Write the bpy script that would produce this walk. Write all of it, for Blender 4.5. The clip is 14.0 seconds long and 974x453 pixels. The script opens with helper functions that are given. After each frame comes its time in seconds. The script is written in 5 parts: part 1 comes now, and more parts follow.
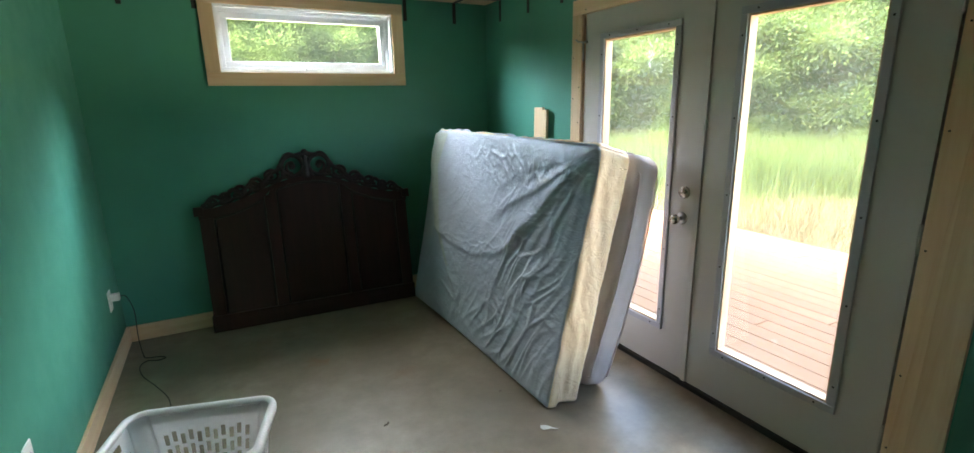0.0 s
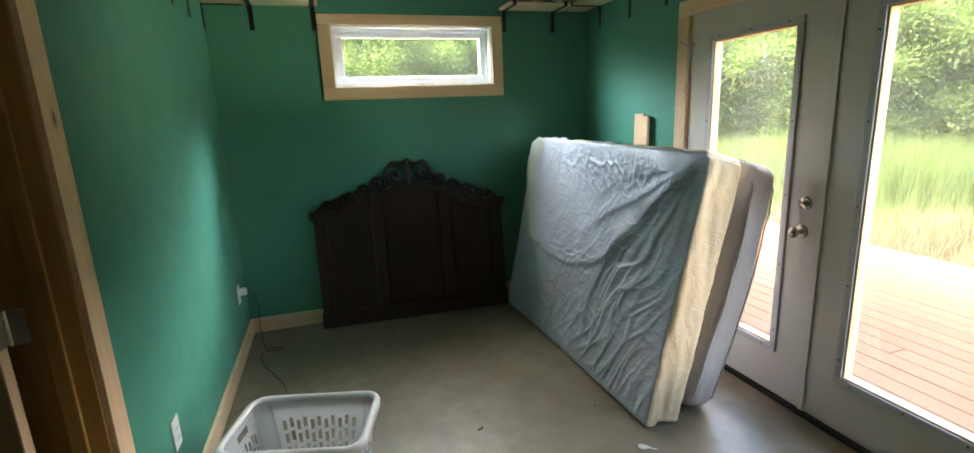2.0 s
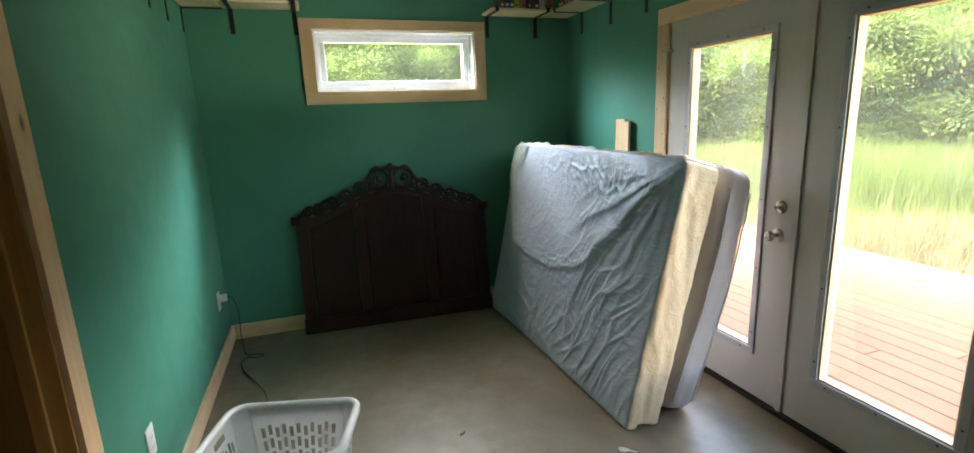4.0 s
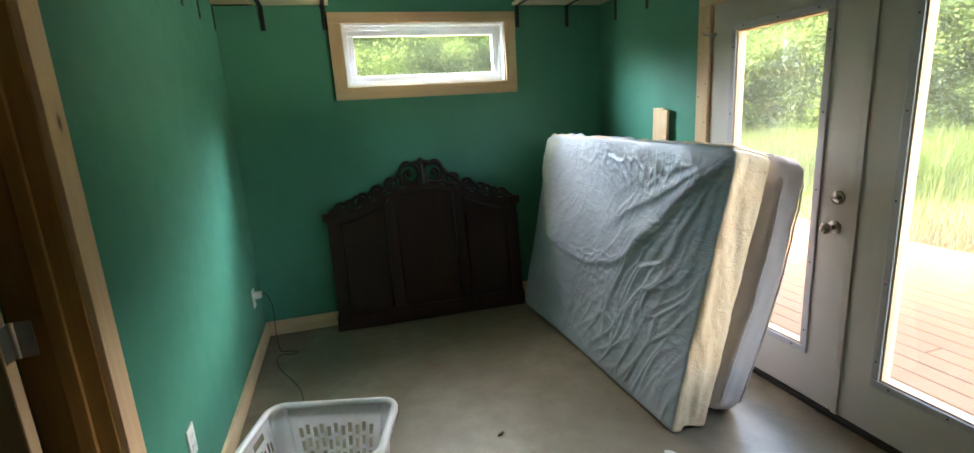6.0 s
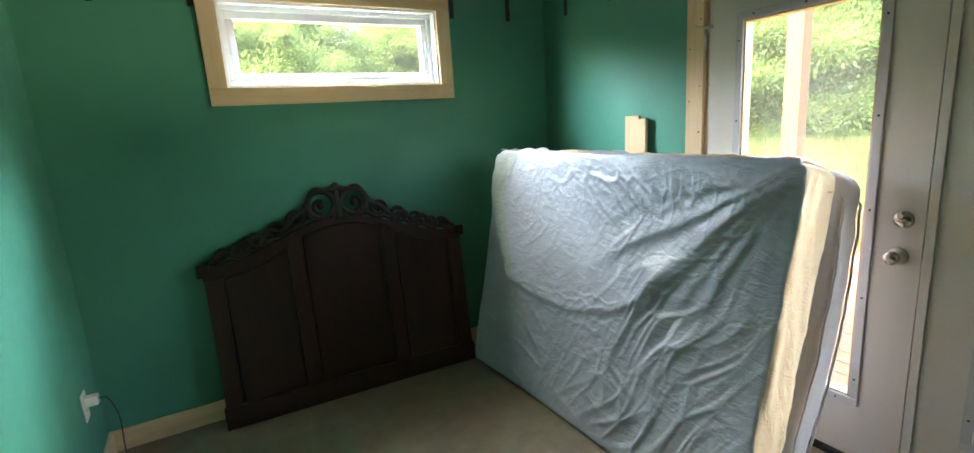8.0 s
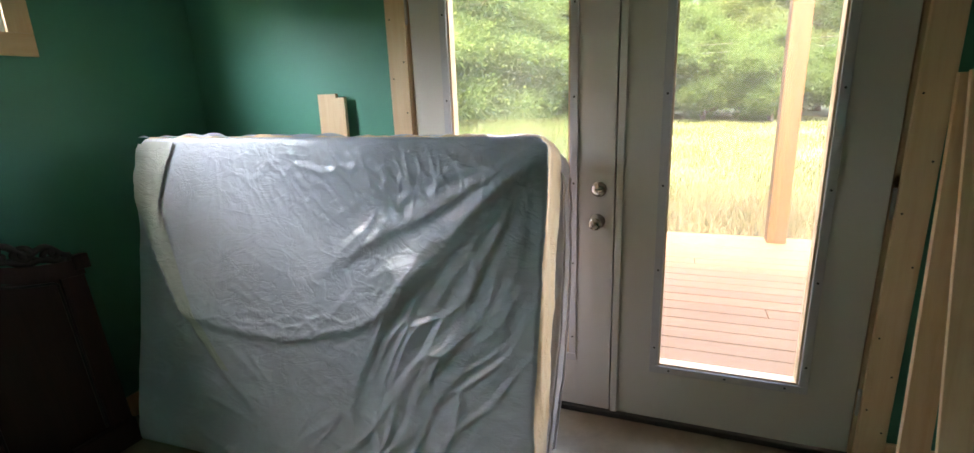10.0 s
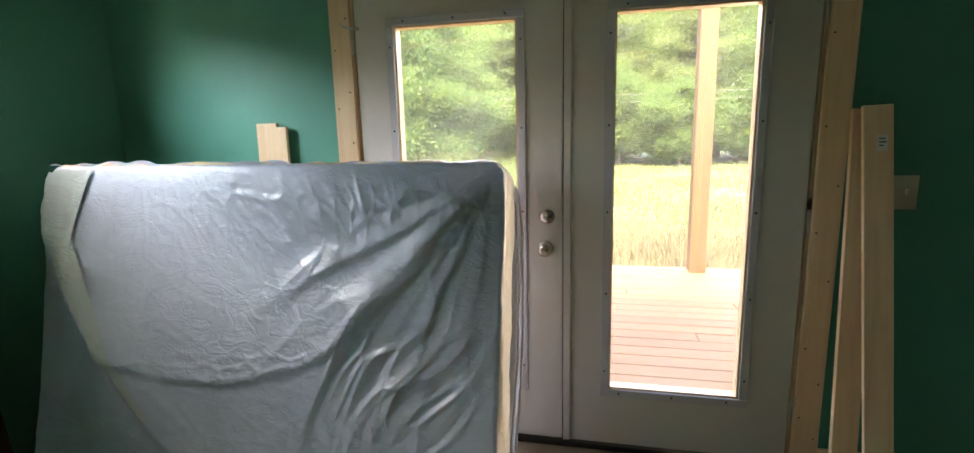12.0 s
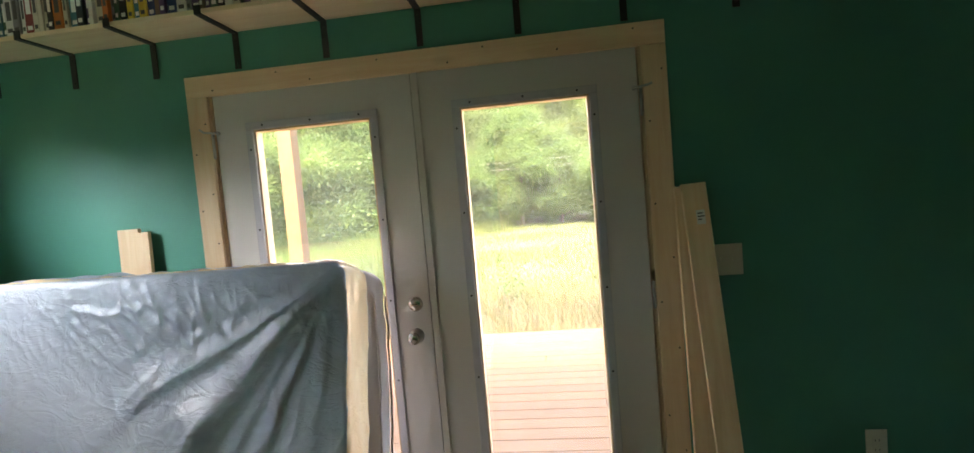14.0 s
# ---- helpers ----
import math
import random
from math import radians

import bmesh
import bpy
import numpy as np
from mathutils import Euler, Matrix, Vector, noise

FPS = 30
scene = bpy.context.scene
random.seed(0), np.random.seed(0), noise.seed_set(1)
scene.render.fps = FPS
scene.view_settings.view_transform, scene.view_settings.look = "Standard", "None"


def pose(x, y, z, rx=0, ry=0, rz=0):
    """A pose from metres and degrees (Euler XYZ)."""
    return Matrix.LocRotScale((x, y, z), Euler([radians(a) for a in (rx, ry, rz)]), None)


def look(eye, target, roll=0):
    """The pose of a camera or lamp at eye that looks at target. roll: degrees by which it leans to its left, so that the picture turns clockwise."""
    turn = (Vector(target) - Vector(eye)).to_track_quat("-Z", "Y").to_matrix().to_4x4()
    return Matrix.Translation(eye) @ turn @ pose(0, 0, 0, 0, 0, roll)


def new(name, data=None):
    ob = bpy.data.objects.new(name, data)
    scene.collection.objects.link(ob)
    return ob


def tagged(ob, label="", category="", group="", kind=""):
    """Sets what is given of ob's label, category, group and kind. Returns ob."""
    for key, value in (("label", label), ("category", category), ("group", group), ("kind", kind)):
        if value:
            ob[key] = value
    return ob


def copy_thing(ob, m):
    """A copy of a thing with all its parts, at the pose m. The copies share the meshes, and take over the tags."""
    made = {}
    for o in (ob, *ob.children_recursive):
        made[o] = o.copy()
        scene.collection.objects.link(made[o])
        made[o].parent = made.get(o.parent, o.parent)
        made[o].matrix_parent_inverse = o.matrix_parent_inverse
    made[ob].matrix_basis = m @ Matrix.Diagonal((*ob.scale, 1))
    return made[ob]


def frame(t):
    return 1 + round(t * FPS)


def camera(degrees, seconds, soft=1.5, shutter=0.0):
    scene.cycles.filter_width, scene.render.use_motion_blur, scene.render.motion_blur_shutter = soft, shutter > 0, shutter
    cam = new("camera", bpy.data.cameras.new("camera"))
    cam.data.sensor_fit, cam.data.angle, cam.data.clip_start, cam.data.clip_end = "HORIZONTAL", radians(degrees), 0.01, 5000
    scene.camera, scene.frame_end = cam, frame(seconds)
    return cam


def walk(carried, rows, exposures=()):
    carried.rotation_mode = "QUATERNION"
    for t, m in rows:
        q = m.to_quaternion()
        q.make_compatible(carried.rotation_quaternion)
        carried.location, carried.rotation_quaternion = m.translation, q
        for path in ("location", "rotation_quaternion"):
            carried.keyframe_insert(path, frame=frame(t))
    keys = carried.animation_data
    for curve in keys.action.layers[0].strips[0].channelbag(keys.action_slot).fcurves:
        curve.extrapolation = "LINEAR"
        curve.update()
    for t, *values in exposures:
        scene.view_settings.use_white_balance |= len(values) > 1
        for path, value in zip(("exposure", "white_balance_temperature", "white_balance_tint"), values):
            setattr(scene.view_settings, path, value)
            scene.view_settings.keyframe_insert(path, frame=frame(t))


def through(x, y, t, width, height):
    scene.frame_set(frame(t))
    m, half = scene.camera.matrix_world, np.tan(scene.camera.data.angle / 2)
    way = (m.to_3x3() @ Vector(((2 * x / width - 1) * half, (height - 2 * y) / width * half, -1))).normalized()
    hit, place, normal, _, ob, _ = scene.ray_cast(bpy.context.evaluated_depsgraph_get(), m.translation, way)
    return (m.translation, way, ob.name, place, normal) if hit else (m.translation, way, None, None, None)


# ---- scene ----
cam = camera(88.6, 14.0)
PATH = [
    (0, (0.236, 0.153, 1.535), (1.142, 1.87, 1.054), -1.1),
    (0.5, (0.182, 0.164, 1.545), (0.895, 1.965, 1.049), -1.7),
    (1, (0.177, 0.167, 1.546), (0.787, 2.007, 1.054), -2.0),
    (1.5, (0.182, 0.164, 1.547), (0.759, 2.021, 1.08), -2.1),
    (2, (0.201, 0.163, 1.541), (0.78, 2.026, 1.1), -2.4),
    (2.5, (0.22, 0.159, 1.541), (0.83, 2.013, 1.107), -2.4),
    (3, (0.226, 0.165, 1.54), (0.878, 2.004, 1.102), -2.2),
    (5.3, (0.23, 0.124, 1.548), (0.823, 1.991, 1.142), -2.3),
    (5.5, (0.227, 0.136, 1.539), (0.838, 1.995, 1.128), -2.8),
    (6, (0.199, 0.236, 1.537), (0.73, 2.112, 1.091), -3.5),
    (6.3, (0.183, 0.367, 1.523), (0.587, 2.27, 1.058), -4.2),
    (6.5, (0.182, 0.481, 1.514), (0.485, 2.4, 1.039), -4.1),
    (7, (0.142, 0.736, 1.512), (0.182, 2.68, 1.047), -4.3),
    (7.5, (0.096, 0.942, 1.511), (0.458, 2.859, 1.074), -4.2),
    (8, (0.128, 1.114, 1.511), (1.085, 2.823, 1.105), -3.7),
    (8.5, (0.302, 1.289, 1.518), (1.753, 2.598, 1.092), -4.6),
    (9, (0.337, 1.36, 1.502), (1.99, 2.37, 1.005), -3.4),
    (9.2, (0.305, 1.418, 1.501), (1.999, 2.348, 0.983), -3.1),
    (11.3, (0.214, 1.734, 1.4), (2.109, 2.234, 1.004), -1.1),
    (11.5, (0.205, 1.725, 1.404), (2.109, 2.208, 1.025), -1.2),
    (12, (0.204, 1.712, 1.412), (2.126, 2.138, 1.059), -1.4),
    (12.5, (0.225, 1.7, 1.412), (2.177, 2.016, 1.113), -2.0),
    (13, (0.229, 1.638, 1.441), (2.207, 1.829, 1.213), -2.8),
    (13.5, (0.246, 1.498, 1.459), (2.234, 1.655, 1.314), -4.0),
    (14, (0.234, 1.322, 1.497), (2.216, 1.563, 1.387), -4.9),
]
walk(cam, [(t, look(eye, target, roll)) for t, eye, target, roll in PATH],
     exposures=[(0.0, 5.18, 7450, 17), (1.2, 5.18, 7950, 18), (6.0, 5.22, 7950, 18), (6.5, 5.32, 7900, 15), (6.9, 6.0, 7900, 13), (7.5, 6.0, 7900, 13), (8.0, 5.5, 7900, 17), (8.5, 4.95, 8300, 25), (11.5, 5.03, 8200, 24), (14.0, 5.07, 8200, 23)])

# ---- world and light ----
SUN_ELEV, SUN_AZ = 56.0, 172.0            # azimuth in degrees from +x towards +y
world = bpy.data.worlds.new("sky")
scene.world = world
world.use_nodes = True
wn = world.node_tree.nodes
sky = wn.new("ShaderNodeTexSky")
sky.sky_type, sky.sun_disc = "NISHITA", False
sky.sun_elevation, sky.sun_rotation = radians(SUN_ELEV), radians(90 - SUN_AZ)
sky.air_density, sky.dust_density = 1.0, 2.0
wn["Background"].inputs["Strength"].default_value = 0.14
world.node_tree.links.new(sky.outputs[0], wn["Background"].inputs["Color"])
sun = new("sun", bpy.data.lights.new("sun", "SUN"))
sun.data.energy, sun.data.angle, sun.data.color = 1.25, radians(18.0), (1.0, 0.95, 0.86)
sx, sy, sz = (math.cos(radians(SUN_ELEV)) * math.cos(radians(SUN_AZ)), math.cos(radians(SUN_ELEV)) * math.sin(radians(SUN_AZ)), math.sin(radians(SUN_ELEV)))
sun.matrix_world = look((20 * sx, 20 * sy, 20 * sz), (0, 0, 0))


def opening_lamp(name, eye, target, w, h, watts, spread, tint=(0.95, 0.98, 1.0)):
    """An added area lamp out of view, standing in for daylight at an opening."""
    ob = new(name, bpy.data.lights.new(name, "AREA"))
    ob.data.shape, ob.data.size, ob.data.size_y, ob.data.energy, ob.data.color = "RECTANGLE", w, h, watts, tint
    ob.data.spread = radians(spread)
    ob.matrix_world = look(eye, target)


BLUE_SKY = (0.56, 0.80, 1.0)
opening_lamp("window_sky_light", (0.91, 4.75, 2.85), (0.80, 3.2, 1.2), 1.5, 0.9, 8.0, 180, (0.85, 0.95, 1.0))
opening_lamp("window_sky_light", (2.78, 5.55, 3.75), (0.75, 4.0, 1.97), 1.5, 1.2, 5.6, 80, BLUE_SKY)     # clear sky to the north-east
opening_lamp("window_sky_light", (-1.55, 5.45, 3.15), (1.05, 4.0, 1.97), 1.9, 1.2, 6.6, 100, BLUE_SKY)    # clear sky to the north-west
opening_lamp("door_sky_light", (5.05, 2.35, 2.84), (0.0, 1.85, 1.25), 3.2, 0.5, 5.6, 150)
opening_lamp("door_meadow_light", (6.1, -0.95, 0.50), (-0.475, 2.2, 2.15), 2.2, 0.9, 1.5, 70, (1.0, 0.95, 0.82))    # added fill lamp to the south-east, out of view, brightening the left wall

# ---- materials ----


class Mat:
    """A small builder for node materials."""

    def __init__(self, name, rough=0.5, metal=0.0, spec=0.5):
        self.m = bpy.data.materials.new(name)
        self.m.use_nodes = True
        self.t = self.m.node_tree
        self.b = self.t.nodes["Principled BSDF"]
        self.b.inputs["Roughness"].default_value = rough
        self.b.inputs["Metallic"].default_value = metal
        self.b.inputs["Specular IOR Level"].default_value = spec
        self.c = self.t.nodes.new("ShaderNodeTexCoord")

    def node(self, kind, **inputs):
        n = self.t.nodes.new(kind)
        for k, v in inputs.items():
            k = k.replace("_", " ")
            if isinstance(v, bpy.types.NodeSocket):
                self.t.links.new(v, n.inputs[k])
            else:
                n.inputs[k].default_value = v
        return n

    def link(self, a, b):
        self.t.links.new(a, b)

    def coords(self, scale=(1, 1, 1), kind="Object", turn=(0, 0, 0), shift=(0, 0, 0)):
        n = self.node("ShaderNodeMapping", Vector=self.c.outputs[kind])
        n.inputs["Scale"].default_value = scale
        n.inputs["Rotation"].default_value = turn
        n.inputs["Location"].default_value = shift
        return n.outputs[0]

    def noise(self, vec, scale, detail=4.0, rough=0.55, distort=0.0):
        n = self.node("ShaderNodeTexNoise", Vector=vec, Scale=scale, Detail=detail, Roughness=rough, Distortion=distort)
        return n.outputs["Fac"]

    def ramp(self, fac, *stops):
        n = self.node("ShaderNodeValToRGB", Fac=fac)
        e = n.color_ramp.elements
        while len(e) < len(stops):
            e.new(0.5)
        for s, (p, c) in zip(e, stops):
            s.position = p
            s.color = (*c, 1) if isinstance(c, tuple) else (c, c, c, 1)
        return n.outputs[0]

    def mix(self, fac, a, b, kind="MIX"):
        n = self.t.nodes.new("ShaderNodeMix")
        n.data_type, n.blend_type = "RGBA", kind
        for i, v in ((0, fac), (6, a), (7, b)):
            if isinstance(v, bpy.types.NodeSocket):
                self.t.links.new(v, n.inputs[i])
            else:
                n.inputs[i].default_value = v if i == 0 else (*v, 1)
        return n.outputs[2]

    def math(self, op, a, b=0.0):
        n = self.t.nodes.new("ShaderNodeMath")
        n.operation = op
        for i, v in ((0, a), (1, b)):
            if isinstance(v, bpy.types.NodeSocket):
                self.t.links.new(v, n.inputs[i])
            else:
                n.inputs[i].default_value = v
        return n.outputs[0]

    def colour(self, v):
        if isinstance(v, tuple):
            self.b.inputs["Base Color"].default_value = (*v, 1)
        else:
            self.link(v, self.b.inputs["Base Color"])
        return self

    def rough(self, v):
        self.link(v, self.b.inputs["Roughness"])
        return self

    def bump(self, h, strength=0.2, distance=0.005):
        n = self.node("ShaderNodeBump", Height=h, Strength=strength, Distance=distance)
        self.link(n.outputs[0], self.b.inputs["Normal"])
        return self


def paint(name, c, rough=0.5, blotch=0.12, relief=0.15, grain=350.0):
    """Rolled wall or door paint: faint blotches and orange-peel relief."""
    a = Mat(name, rough, spec=0.35)
    v = a.coords()
    low = a.noise(v, 2.2, 3)
    fine = a.noise(v, grain, 2)
    d, u = tuple(x * (1 - blotch) for x in c), tuple(min(1, x * (1 + blotch)) for x in c)
    col = a.mix(low, d, u)
    a.colour(a.mix(0.12, col, a.ramp(fine, (0.3, d), (0.7, u))))
    a.rough(a.ramp(a.noise(v, 9.0), (0.2, max(0, rough - 0.08)), (0.8, rough + 0.08)))
    a.bump(fine, relief, 0.002)
    return a.m


def wood(name, light, dark, knot=(0.10, 0.05, 0.02), axis=2, rough=0.5, knots=True, ring=14.0, world_space=False):
    """Sawn softwood with grain along an axis and scattered knots; each piece differs."""
    a = Mat(name, rough, spec=0.35)
    info = a.node("ShaderNodeObjectInfo")
    sc = [1.0, 1.0, 1.0]
    sc[axis] = 0.07
    base = a.c.outputs["Object"]
    off = a.node("ShaderNodeVectorMath")
    off.operation = "ADD"
    a.link(base, off.inputs[0])
    mul = a.node("ShaderNodeVectorMath")
    mul.operation = "SCALE"
    mul.inputs[0].default_value = (7.1, 3.7, 5.3)
    a.link(info.outputs["Random"], mul.inputs["Scale"])
    a.link(mul.outputs[0], off.inputs[1])
    mp = a.node("ShaderNodeMapping", Vector=off.outputs[0])
    mp.inputs["Scale"].default_value = sc
    v = mp.outputs[0]
    g = a.noise(v, ring * 2, 6, 0.6, 0.6)
    fibre = a.noise(v, ring * 22, 3)
    big = a.noise(v, 5.0, 2)
    col = a.mix(a.ramp(g, (0.35, 0.0), (0.65, 1.0)), light, dark)
    col = a.mix(a.math("MULTIPLY", fibre, 0.35), col, dark)
    col = a.mix(a.ramp(big, (0.3, 0.0), (0.8, 0.35)), col, tuple(x * 0.75 for x in light))
    tone = a.mix(info.outputs["Random"], (0.86, 0.84, 0.80), (1.08, 1.06, 1.05))
    col = a.mix(1.0, col, tone, "MULTIPLY")
    if knots:
        ks = [1.0, 1.0, 1.0]
        ks[axis] = 0.45
        mk = a.node("ShaderNodeMapping", Vector=off.outputs[0])
        mk.inputs["Scale"].default_value = ks
        vor = a.node("ShaderNodeTexVoronoi", Vector=mk.outputs[0], Scale=4.6)
        k = a.ramp(vor.outputs["Distance"], (0.034, 1.0), (0.068, 0.0))
        halo = a.ramp(vor.outputs["Distance"], (0.05, 0.35), (0.14, 0.0))
        col = a.mix(halo, col, tuple(x * 0.6 for x in dark))
        col = a.mix(k, col, knot)
    a.colour(col)
    a.rough(a.ramp(fibre, (0.3, rough - 0.08), (0.7, rough + 0.12)))
    a.bump(a.math("ADD", g, a.math("MULTIPLY", fibre, 0.5)), 0.25, 0.0015)
    return a.m


def plain(name, c, rough=0.5, metal=0.0, var=0.08, scale=40.0, relief=0.0):
    a = Mat(name, rough, metal)
    v = a.coords()
    n = a.noise(v, scale, 4)
    a.colour(a.mix(n, tuple(x * (1 - var) for x in c), tuple(min(1, x * (1 + var)) for x in c)))
    a.rough(a.ramp(a.noise(v, scale * 0.3), (0.3, max(0.02, rough - 0.07)), (0.7, rough + 0.07)))
    if relief:
        a.bump(n, relief, 0.002)
    return a.m


def concrete():
    """Sealed slab: grey-tan with cloudy mottling, specks, trowel marks and rusty spots."""
    a = Mat("sealed_concrete", 0.35)
    v = a.coords()
    cloud = a.noise(v, 1.6, 6, 0.62, 0.4)
    mid = a.noise(v, 7.0, 5, 0.65)
    fine = a.noise(v, 130.0, 3)
    col = a.mix(a.ramp(cloud, (0.3, 0.0), (0.7, 1.0)), (0.185, 0.152, 0.104), (0.330, 0.282, 0.208))
    col = a.mix(a.ramp(mid, (0.38, 0.0), (0.68, 0.62)), col, (0.150, 0.124, 0.084))
    col = a.mix(a.ramp(fine, (0.35, 0.10), (0.6, 0.0)), col, (0.16, 0.14, 0.11))
    spot = a.noise(v, 2.3, 3, 0.5)
    col = a.mix(a.ramp(spot, (0.5, 0.0), (0.75, 0.55)), col, (0.185, 0.138, 0.088))
    for x, y, r, f in ((0.614, 3.115, 0.085, 0.6), (0.30, 3.55, 0.12, 0.25), (1.02, 2.75, 0.09, 0.3), (1.1, 3.3, 0.13, 0.2)):
        d = a.node("ShaderNodeVectorMath")
        d.operation = "DISTANCE"
        w = a.mix(0.12, a.c.outputs["Object"], a.node("ShaderNodeTexNoise", Vector=v, Scale=14.0, Detail=4.0).outputs["Color"], "LINEAR_LIGHT")
        a.link(w, d.inputs[0])
        d.inputs[1].default_value = (x, y, 0)
        m = a.ramp(d.outputs["Value"], (r * 0.3, f), (r, 0.0))
        col = a.mix(m, col, (0.22, 0.10, 0.04))
    a.colour(col)
    a.rough(a.ramp(cloud, (0.3, 0.32), (0.75, 0.44)))
    a.bump(a.math("ADD", fine, a.math("MULTIPLY", mid, 0.5)), 0.10, 0.002)
    return a.m


def glass_pane(name, haze):
    a = Mat(name, 0.0)
    a.t.nodes.remove(a.b)
    out = a.t.nodes["Material Output"]
    tr = a.node("ShaderNodeBsdfTransparent")
    tr.inputs[0].default_value = (0.93, 0.96, 0.94, 1)
    gl = a.node("ShaderNodeBsdfGlossy")
    gl.inputs["Roughness"].default_value = 0.01
    lw = a.node("ShaderNodeLayerWeight", Blend=0.5)
    mx = a.node("ShaderNodeMixShader")
    a.link(a.math("ADD", a.math("MULTIPLY", a.math("POWER", lw.outputs["Facing"], 5.0), 0.9), 0.04), mx.inputs[0])
    # pale veil mixed into the pane imitates glare and lifts dark tones outside
    haze_bsdf = a.node("ShaderNodeBsdfTranslucent")
    haze_bsdf.inputs[0].default_value = (0.85, 0.88, 0.82, 1)
    haze_mix = a.node("ShaderNodeMixShader")
    a.link(a.ramp(a.noise(a.coords(), 2.5, 4), (0.3, haze * 0.6), (0.7, haze * 1.4)), haze_mix.inputs[0])
    a.link(tr.outputs[0], haze_mix.inputs[1])
    a.link(haze_bsdf.outputs[0], haze_mix.inputs[2])
    a.link(haze_mix.outputs[0], mx.inputs[1])
    a.link(gl.outputs[0], mx.inputs[2])
    a.link(mx.outputs[0], out.inputs[0])
    return a.m


def foliage(name, a1, a2, a3, through=0.35):
    a = Mat(name, 0.55, spec=0.3)
    geo = a.node("ShaderNodeNewGeometry")
    info = a.node("ShaderNodeObjectInfo")
    r = geo.outputs["Random Per Island"]
    col = a.mix(a.ramp(r, (0.1, 0.0), (0.9, 1.0)), a1, a2)
    col = a.mix(a.ramp(a.noise(a.coords(), 0.5, 2), (0.45, 0.0), (0.75, 0.8)), col, a3)
    tone = a.mix(info.outputs["Random"], (0.8, 0.85, 0.8), (1.15, 1.1, 1.05))
    col = a.mix(1.0, col, tone, "MULTIPLY")
    a.colour(col)
    tl = a.node("ShaderNodeBsdfTranslucent")
    a.link(col, tl.inputs[0])
    mx = a.node("ShaderNodeMixShader")
    mx.inputs[0].default_value = through
    a.link(a.b.outputs[0], mx.inputs[1])
    a.link(tl.outputs[0], mx.inputs[2])
    a.link(mx.outputs[0], a.t.nodes["Material Output"].inputs[0])
    return a.m


def meadow():
    a = Mat("meadow_soil", 0.9, spec=0.1)
    v = a.coords()
    n1, n2 = a.noise(v, 0.25, 5), a.noise(v, 3.0, 6, 0.7)
    col = a.mix(a.ramp(n1, (0.35, 0.0), (0.65, 1.0)), (0.085, 0.105, 0.026), (0.13, 0.13, 0.040))
    col = a.mix(a.ramp(n2, (0.4, 0.0), (0.7, 0.7)), col, (0.140, 0.115, 0.070))
    a.colour(col)
    a.bump(n2, 0.6, 0.05)
    return a.m


def bag_plastic(name, c1, c2, rough=0.34):
    """Milky bag film pulled over cloth, with creases finer than the folds."""
    a = Mat(name, rough, spec=0.6)
    v = a.coords()
    low = a.noise(v, 2.4, 4, 0.6, 0.8)
    cre = a.noise(a.coords(scale=(1, 0.55, 1)), 11.0, 5, 0.6, 1.2)
    col = a.mix(a.ramp(low, (0.35, 0.0), (0.65, 1.0)), c1, c2)
    col = a.mix(a.ramp(cre, (0.55, 0.0), (0.72, 0.3)), col, tuple(min(1, x * 1.35) for x in c2))
    a.colour(col)
    a.rough(a.ramp(low, (0.3, rough - 0.06), (0.7, rough + 0.14)))
    ridge = a.math("MINIMUM", a.math("ABSOLUTE", a.math("SUBTRACT", cre, 0.5)), 0.06)
    h = a.math("ADD", a.math("MULTIPLY", ridge, 6.0), a.math("MULTIPLY", a.noise(v, 45.0, 3), 0.18))
    for turn, size, gain in ((0.6, 7.0, 1.0), (-0.5, 11.0, 0.8), (1.3, 17.0, 0.6)):     # sharp crinkles in loose patches
        fine = a.noise(a.coords(scale=(1, 0.42, 1), turn=(turn, 0, 0)), size, 1.5, 0.4, 0.5)
        line = a.math("MAXIMUM", a.math("SUBTRACT", 0.035, a.math("ABSOLUTE", a.math("SUBTRACT", fine, 0.5))), 0.0)
        patch = a.ramp(a.noise(a.coords(shift=(size, turn, 0)), 3.4, 3), (0.46, 0.0), (0.62, 1.0))
        h = a.math("ADD", h, a.math("MULTIPLY", a.math("MULTIPLY", line, patch), 9.0 * gain))
    a.bump(h, 0.32, 0.009)
    a.b.inputs["Coat Weight"].default_value = 0.4
    a.b.inputs["Coat Roughness"].default_value = 0.22
    return a.m


def cloth(name, c, rough=0.8):
    a = Mat(name, rough, spec=0.25)
    v = a.coords()
    weave = a.noise(v, 420.0, 2)
    low = a.noise(v, 3.0, 4, 0.6, 0.6)
    a.colour(a.mix(low, tuple(x * 0.88 for x in c), tuple(min(1, x * 1.08) for x in c)))
    a.bump(a.math("ADD", a.math("MULTIPLY", weave, 0.3), low), 0.3, 0.006)
    return a.m


